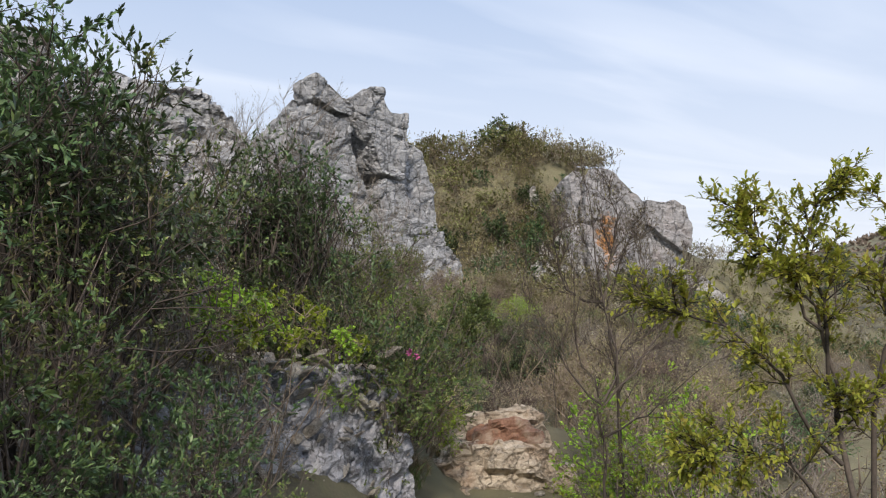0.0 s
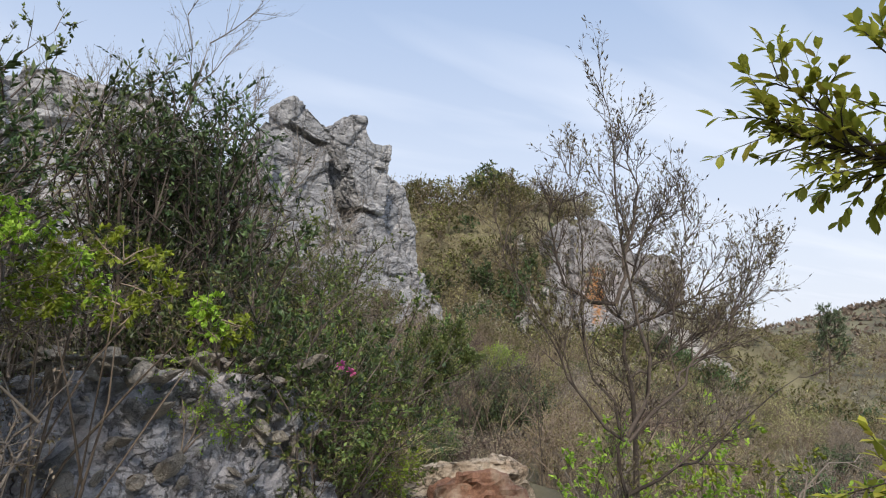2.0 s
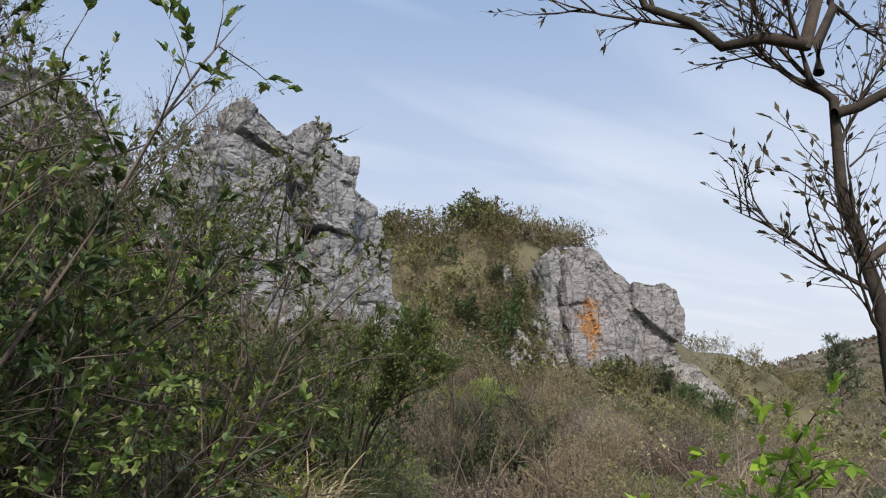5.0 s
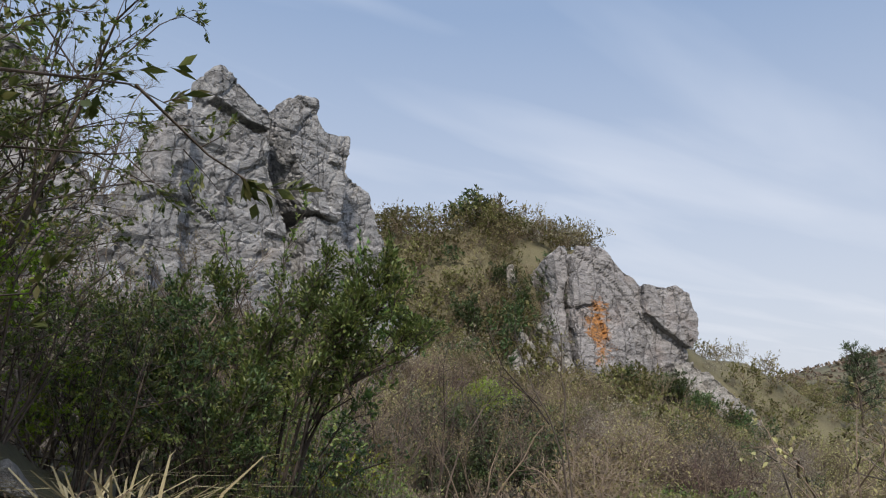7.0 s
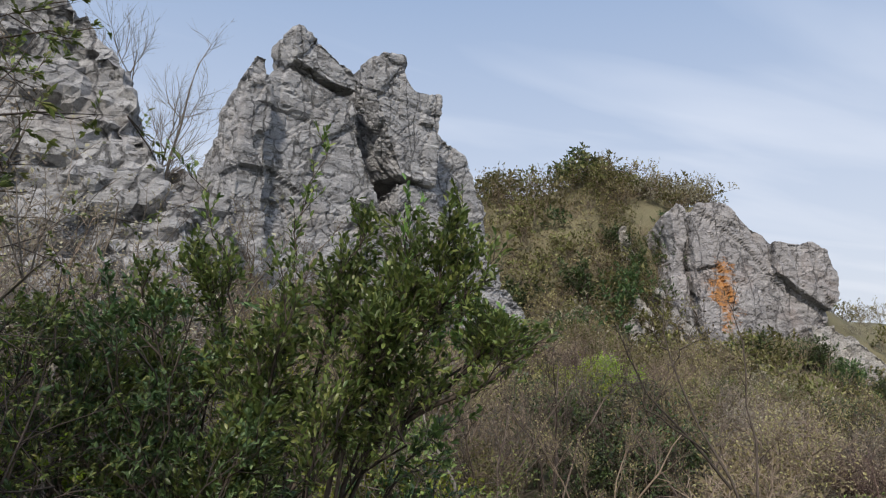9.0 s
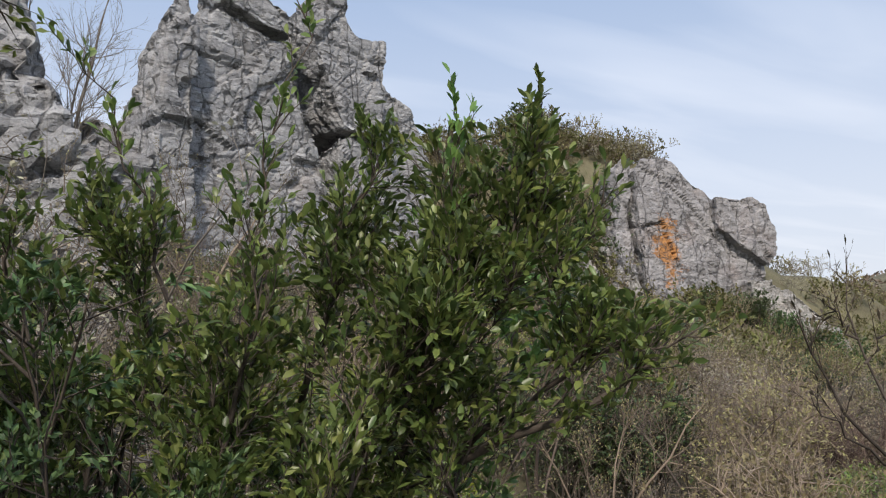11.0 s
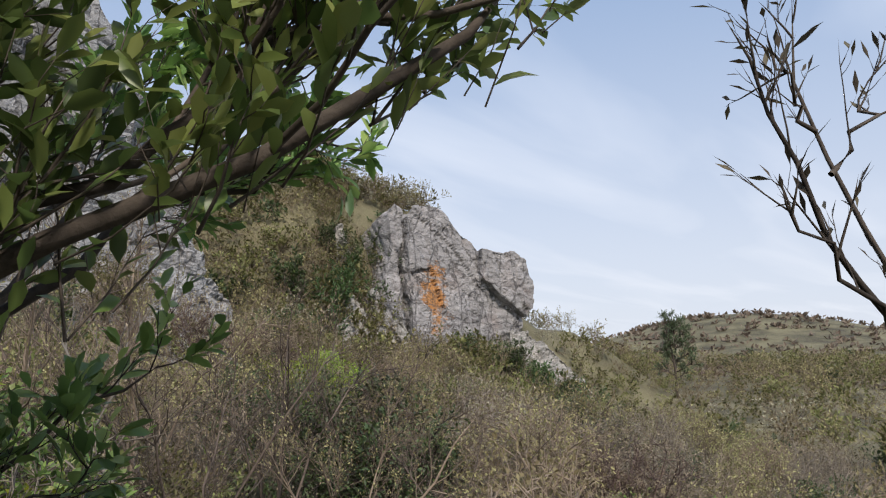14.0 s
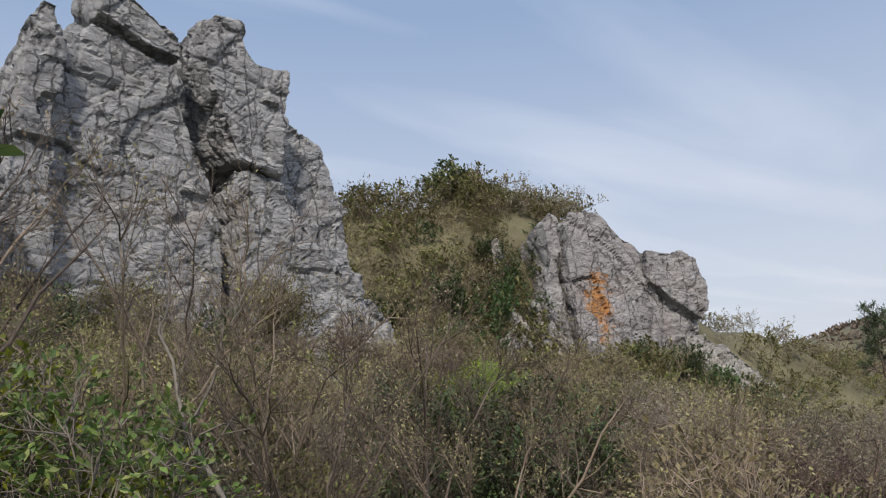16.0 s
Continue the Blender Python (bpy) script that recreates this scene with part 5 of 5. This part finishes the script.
for x, y, n, length, mat, note, low in (
    (-0.85, 2.3, 70, 0.42, BLADE_GREEN, "arching green bamboo-grass blades on the bank", 0), (-1.2, 2.0, 80, 0.45, BLADE_GREEN, "arching green bamboo-grass blades on the bank", 0),
    (-0.7, 3.0, 60, 0.36, BLADE_GREEN, "arching green bamboo-grass blades on the bank", 0), (-1.15, 3.5, 60, 0.4, BLADE_DRY, "dry buff grass blades on the bank", 0),
    (-0.2, 8.3, 70, 0.40, BLADE_GREEN, "arching green bamboo-grass blades beside the trail", 0), (-0.1, 8.9, 60, 0.38, BLADE_DRY, "dry buff grass blades beside the trail", 0),
    (0.1, 11.3, 80, 0.42, BLADE_DRY, "dry buff grass tuft beside the trail", 0), (-0.15, 11.8, 90, 0.45, BLADE_DRY, "dry buff grass tuft beside the trail", 0),
    (-0.05, 12.3, 80, 0.45, BLADE_DRY, "dry buff grass tuft beside the trail", 0), (0.25, 12.9, 60, 0.32, BLADE_GREEN, "green grass tuft under the bush", 0),
    (0.3, 10.7, 70, 0.36, BLADE_DRY, "dry buff grass tuft beside the trail", 0), (0.05, 10.9, 80, 0.4, BLADE_DRY, "dry buff grass tuft beside the trail", 0), (0.2, 11.6, 80, 0.4, BLADE_DRY, "dry buff grass tuft beside the trail", 0),
    (0.30, 11.15, 110, 0.85, BLADE_DRY, "tall dry bamboo grass at the bend of the trail", 0), (0.12, 11.5, 110, 0.9, BLADE_DRY, "tall dry bamboo grass at the bend of the trail", 0),
    (0.02, 11.05, 100, 0.85, BLADE_DRY, "tall dry bamboo grass at the bend of the trail", 0), (0.22, 11.9, 90, 0.7, BLADE_GREEN, "tall green bamboo grass at the bend of the trail", 0),
    (-0.35, 10.8, 60, 0.4, BLADE_DRY, "dry buff grass tuft beside the trail", 0), (-1.6, 6.0, 70, 0.4, BLADE_DRY, "dry buff grass above the outcrop", 0),
    (-1.2, 6.6, 60, 0.35, BLADE_DRY, "dry buff grass above the outcrop", 0), (-2.0, 4.8, 60, 0.4, BLADE_DRY, "dry buff grass above the outcrop", 0),
):
    ob = new("grass_tuft")
    part_mesh("blade_mass", grass_tuft(np.random.default_rng(int(n + 100 * y)), n * 2, length, 0.016, mat), ob)
    ob.location = at_ground(x, y)
    tagged(ob, note, "grass", "grass along the trail")


# ---- brush on the slopes ----
def blocked(x, y):
    """Inside or right in front of a crag."""
    for m, u0, u1, v0, v1 in ((A_PLANE, -0.6, 9.4, -0.9, 4.4), (B_PLANE, 0.2, 10.6, -1.6, 4.6)):
        p = m.inverted() @ Vector((x, y, 0))
        if u0 < p.x < u1 and v0 < p.y < v1:
            return True
    return False


def scatter(count, xr, yr, spacing, pick, size, group, seed, where=None, joined=None):
    rng = np.random.default_rng(seed)
    done, tries = [], 0
    while len(done) < count and tries < count * 40:
        tries += 1
        x, y = rng.uniform(*xr), rng.uniform(*yr)
        if blocked(x, y) or (where and not where(x, y)) or any((x - a) ** 2 + (y - b) ** 2 < spacing ** 2 for a, b in done):
            continue
        done.append((x, y))
        patch = noise.noise(Vector((x * 0.16, y * 0.16, seed)))
        kind, scale = pick(rng, patch), rng.uniform(*size)
        if joined is None:
            put(kind, x, y, scale, group)
        else:
            joined.setdefault((kind, int(rng.integers(0, 3))), []).append(Matrix.LocRotScale(at_ground(x, y, 0.02), Euler((0, 0, rng.uniform(0, 6.28))), (scale,) * 3))


def valley_kind(rng, patch):
    r = rng.uniform() + patch * 0.5
    return "mound_lime" if r > 1.0 else "mound_green" if r > 0.88 else "mound_olive" if r > 0.66 else "mound_pale" if r > 0.60 else "mound_tan" if r > 0.36 else "mound_brown" if r > 0.24 else "mound_grey" if r > 0.06 else "mound_deep"


def slope_kind(rng, patch):
    r = rng.uniform() + patch * 0.7
    return "small_deep" if r > 0.9 else "small_olive" if r > 0.48 else "small_bare"


def hill_kind(rng, patch):
    r = rng.uniform() + patch * 0.9
    return "tiny_deep" if r > 1.2 else "tiny_olive" if r > 0.66 else "tiny_bare" if r > 0.1 else "tiny_grey"


def mixed_kind(rng, patch):
    r = rng.uniform() + patch * 0.7
    return "small_deep" if r > 1.0 else "small_olive" if r > 0.64 else "small_pale" if r > 0.58 else "small_bare"


FAR = {}
scatter(46, (-4, 11), (16.8, 24), 1.3, valley_kind, (0.9, 1.9), "brush in the hollow", 1, lambda x, y: -0.45 * (y - 13) < x + 0.6 and x < 3.4 + 1.1 * (y - 13))
scatter(64, (-6, 24), (23, 34), 1.6, valley_kind, (1.0, 2.0), "brush below the crags", 4, lambda x, y: x < 2.5 + 0.9 * (y - 13))
scatter(36, (2, 20), (33, 42), 1.4, valley_kind, (0.6, 1.1), "brush below the crags", 7, lambda x, y: x < 2.5 + 0.75 * (y - 13))
scatter(60, (-4, 20), (16, 34), 1.0, mixed_kind, (0.5, 0.9), "low brush between the thickets", 13, lambda x, y: -0.45 * (y - 13) < x + 0.6 and x < 2.5 + 0.9 * (y - 13))
scatter(70, (10, 45), (22, 42), 1.3, mixed_kind, (1.0, 1.4), "brush below the crags", 9, lambda x, y: 2.5 + 0.9 * (y - 13) < x < 1.35 * (y - 13) + 6)
scatter(40, (15, 30), (44, 52), 1.1, slope_kind, (0.8, 1.1), "brush at the bluff's foot", 12)
scatter(80, (8, 28), (36, 50), 1.3, slope_kind, (0.9, 1.35), "brush below the bluff", 2, lambda x, y: x < 2.5 + 0.75 * (y - 13))
scatter(400, (-4, 13.5), (38, 57), 0.62, hill_kind, (1.0, 1.9), "brush on the hill", 5, None, FAR)
scatter(90, (6, 12.5), (47, 56), 0.5, hill_kind, (0.8, 1.25), "brush on the hill", 8, None, FAR)
scatter(45, (-8, 1), (22.5, 31), 0.9, mixed_kind, (0.7, 1.0), "brush at the crag's foot", 6)
scatter(170, (16, 85), (36, 110), 2.0, hill_kind, (1.4, 2.4), "brush on the far slope", 3, lambda x, y: 2 + 0.42 * (y - 13) < x < 6 + 0.95 * (y - 13), FAR)
scatter(220, (20, 130), (34, 125), 2.3, hill_kind, (1.6, 2.8), "brush on the far slope", 14, lambda x, y: 4 + 0.8 * (y - 13) < x < 12 + 1.5 * (y - 13), FAR)
scatter(70, (17, 32), (52, 62), 0.9, hill_kind, (0.8, 1.2), "brush on the far slope", 15, None, FAR)
for (kind, variant), poses in FAR.items():
    for part_name, me in KINDS[kind, variant][1:]:
        co = np.empty(len(me.vertices) * 3, dtype=np.float32)
        me.vertices.foreach_get("co", co)
        loops = np.empty(len(me.loops), dtype=np.int32)
        me.loops.foreach_get("vertex_index", loops)
        sizes = np.array([p.loop_total for p in me.polygons])
        faces = {}
        for n in (3, 4):
            starts = np.cumsum(sizes) - sizes
            faces[n] = loops[(starts[sizes == n])[:, None] + np.arange(n)[None]]
        pieces = []
        for m in poses:
            a = np.array(m)
            pieces.append((co.reshape(-1, 3) @ a[:3, :3].T + a[:3, 3], [f for f in faces.values() if len(f)]))
        tagged(new("slope_brush", mesh_from("slope_brush", *join(pieces), me.materials[0])), "tan and olive brush over the hill and far slope", "brush", "brush on the far slope", "stuff")
for u, v, size in ((2.2, -2.2, 1.3), (3.6, -2.4, 1.2), (5.2, -2.2, 1.3), (6.6, -2.0, 1.3), (8.0, -2.0, 1.25), (9.3, -2.1, 1.3), (10.6, -1.9, 1.2), (11.8, -2.2, 1.2), (1.0, -1.8, 1.0), (7.4, -2.9, 1.3), (9.0, -3.0, 1.2)):
    p = B_PLANE @ Vector((u, v, 0))
    put("small_deep", p.x, p.y, size, "dark shrubs at the bluff's foot")
for i in range(15):
    p = B_PLANE @ Vector((1.6 + 0.62 * i, -1.0 - 0.35 * (i % 3), 0))
    put("small_deep" if i % 3 else "small_olive", p.x, p.y, 0.8 + 0.1 * (i % 2), "shrubs under the bluff's face")
for i in range(26):
    p = B_PLANE @ Vector((-1.8 + 0.55 * (i % 8), 1.0 + 0.9 * (i // 8) + 0.4 * (i % 2), 0))
    put(("small_bare", "small_olive", "small_deep")[i % 3], p.x, p.y, 0.95 + 0.12 * (i % 3), "brush on the hill beside the bluff")
for i in range(22):
    p = B_PLANE @ Vector((3.4 + 0.33 * i, -0.55 - 0.3 * (i % 3), 0))
    put("small_deep" if i % 4 == 0 else "small_olive", p.x, p.y, 0.62 + 0.1 * (i % 2), "shrubs under the bluff's face")
for i in range(14):
    p = B_PLANE @ Vector((10.4 + 0.38 * i, -2.0 - 0.7 * (i % 2), 0))
    put("small_deep" if i % 2 else "small_olive", p.x, p.y, 1.05, "shrubs beside the slab")
for x, y, size in ((1.9, 39.5, 1.5), (2.6, 41.0, 1.7), (4.8, 47.0, 1.9), (6.2, 46.0, 1.8), (5.6, 44.5, 1.6), (3.6, 44.0, 1.4), (7.4, 48.0, 1.5), (0.8, 37.6, 1.4)):
    put("small_deep", x, y, size, "dark shrubs on the saddle")
for i in range(16):
    p = B_PLANE @ Vector((2.5 + 0.55 * i, 2.2 + 0.6 * math.sin(i * 2.1), 0))
    put("small_bare", p.x, p.y, 0.75, "twigs on the crest of the bluff", float(np.interp(2.5 + 0.55 * i, [2.5, 3.9, 6.6, 8.9, 10.7], [8.6, 8.9, 7.2, 7.0, 5.6])) - 0.3)


def pine(x, y, top, seed):
    """A small ragged pine: trunk, tiers of limbs, tufts of needles."""
    rng = np.random.default_rng(seed)
    foot = (x, y, float(ground_z(x, y)))
    h = top - foot[2]
    trunk = [(1.0, [(x, y, foot[2] - 0.2), (x - 0.2, y, foot[2] + h * 0.5), (x - 0.9, y, top)])]
    for i in range(15):
        a, t = i * 2.4, 0.22 + 0.048 * i
        r = h * 0.36 * (1.12 - t) * rng.uniform(0.4, 1.25)
        z = foot[2] + h * t
        trunk.append((0.4, [(x, y, z), (x + math.cos(a) * r * 0.6, y + math.sin(a) * r * 0.6, z + 0.06 * h), (x + math.cos(a) * r, y + math.sin(a) * r, z + 0.10 * h)]))
    levels = limbed(rng, trunk, 0.02 * h, (8, 5), (0.16 * h, 0.08 * h), 0.8, 0.1, 0.12, 0.4)
    parts = [("needle_crown", crown_mesh(rng, "needles", levels[2][0], foot, 7, (0.05 * h, 0.007 * h), NEEDLE, False, 0.1, 0.7)),
             ("inner_crown", crown_mesh(rng, "inner_needles", levels[1][0], foot, 4, (0.05 * h, 0.007 * h), NEEDLE, False, 0.1, 0.7))]
    grown("pine_tree", foot, levels, BARK_DARK, "ragged dark pine on the far slope", "tree", parts, ("trunk", "limb"))


pine(32.5, 58.0, 5.4, 3)


def far_cover():
    """Scrub of the distant hills, past counting."""
    rng = np.random.default_rng(9)
    n = 6500
    d = 85 * np.exp(rng.uniform(0, 1.75, n))
    a = rng.uniform(-0.2, 1.05, n)
    x, y = 1.5 + d * np.sin(a), 13 + d * np.cos(a)
    at = np.stack([x, y, ground_z(x, y)], axis=1)
    pick = np.repeat(np.arange(n), 7)
    s = (0.005 * d)[pick][:, None]
    way = unit(rng.normal(0, 1, (len(pick), 3)) * np.array([1, 1, 0.5]) + np.array([0, 0, 0.9]))
    p = at[pick] + rng.normal(0, 0.45, (len(pick), 3)) * s * np.array([1, 1, 0.25])
    v, f = leaves(rng, p, way, 1.0, 0.5, 0.3, False)
    v = (v.reshape(-1, 4, 3) - p[:, None]) * s[:, None] * 1.4 + p[:, None]
    tagged(new("far_scrub", mesh_from("far_scrub", v.reshape(-1, 3), f, BUD)), "tan scrub that covers the distant hills", "scrub", kind="stuff")


far_cover()


# ---- loose stones ----
def stone_mesh(rng, name, mat, flat=0.55):
    bm = bmesh.new()
    bmesh.ops.create_icosphere(bm, subdivisions=2, radius=1.0)
    planes = [Vector(rng.normal(0, 1, 3)).normalized() for _ in range(7)]
    for v in bm.verts:
        for p in planes:
            over = v.co.dot(p) - 0.5
            if over > 0:
                v.co -= p * over
        v.co += v.co.normalized() * noise.noise(v.co * 2.3 + Vector(planes[0] * 9)) * 0.05
        v.co.z *= flat
    me = bpy.data.meshes.new(name)
    bm.to_mesh(me)
    bm.free()
    me.materials.append(mat)
    return me


def loose_stones():
    rng = np.random.default_rng(31)
    tan = [stone_mesh(rng, "tan_stone", CHIP_ROCK, f) for f in (0.3, 0.42, 0.55, 0.36)]
    grey = [stone_mesh(rng, "grey_stone", GREY_ROCK, f) for f in (0.5, 0.65)]
    top = facing((-1.8, 4.5), (0.14, 7.45))
    for i in range(150):
        u, v = rng.uniform(-0.6, 3.4), rng.uniform(0.26, 1.0)
        s = rng.uniform(0.03, 0.095)
        p = top @ Vector((u, v, rng.uniform(0.84, 0.98)))
        ob = tagged(new("stone", tan[i % 4]), "angular broken tan stone on the outcrop", "stone", "broken stones on the outcrop")
        ob.matrix_world = Matrix.LocRotScale(p, Euler(rng.normal(0, 0.35, 3) + np.array([0, 0, rng.uniform(0, 6)])), (s * 1.5, s, s))
    for i in range(55):
        u, z = rng.uniform(1.5, 3.45), rng.uniform(-0.3, 0.9)
        s = rng.uniform(0.03, 0.085)
        p = top @ Vector((u, 0.2 * (z + 1.2) + rng.uniform(-0.01, 0.03), z))
        ob = tagged(new("stone", tan[i % 4] if i % 3 else grey[i % 2]), "angular stone wedged in the broken face of the outcrop", "stone", "broken stones on the outcrop")
        ob.matrix_world = Matrix.LocRotScale(p, Euler(rng.normal(0, 0.6, 3) + np.array([0.6, 0, rng.uniform(0, 6)])), (s * 1.5, s, s * 1.1))
    for i in range(60):
        y = rng.uniform(6.5, 12.9)
        x = float(np.interp(y, TRAIL_Y, TRAIL_X)) + rng.normal(0, 0.7)
        s = rng.uniform(0.03, 0.10)
        ob = tagged(new("stone", tan[i % 4]), "small angular stone on the trail", "stone", "stones on the trail")
        ob.matrix_world = Matrix.LocRotScale(at_ground(x, y), Euler(rng.normal(0, 0.3, 3)), (s * 1.4, s, s))
    for x, y, s in ((-0.08, 11.95, 0.46), (0.22, 11.65, 0.26), (0.1, 12.25, 0.16), (-0.4, 11.7, 0.2), (0.4, 12.0, 0.12)):
        ob = tagged(new("stone", grey[int(s * 100) % 2]), "grey rounded stone in dry grass", "stone", "stones beside the trail")
        ob.matrix_world = Matrix.LocRotScale(at_ground(x, y, -0.05), Euler((0.2, 0.1, x * 9)), (s, s * 0.8, s))


loose_stones()
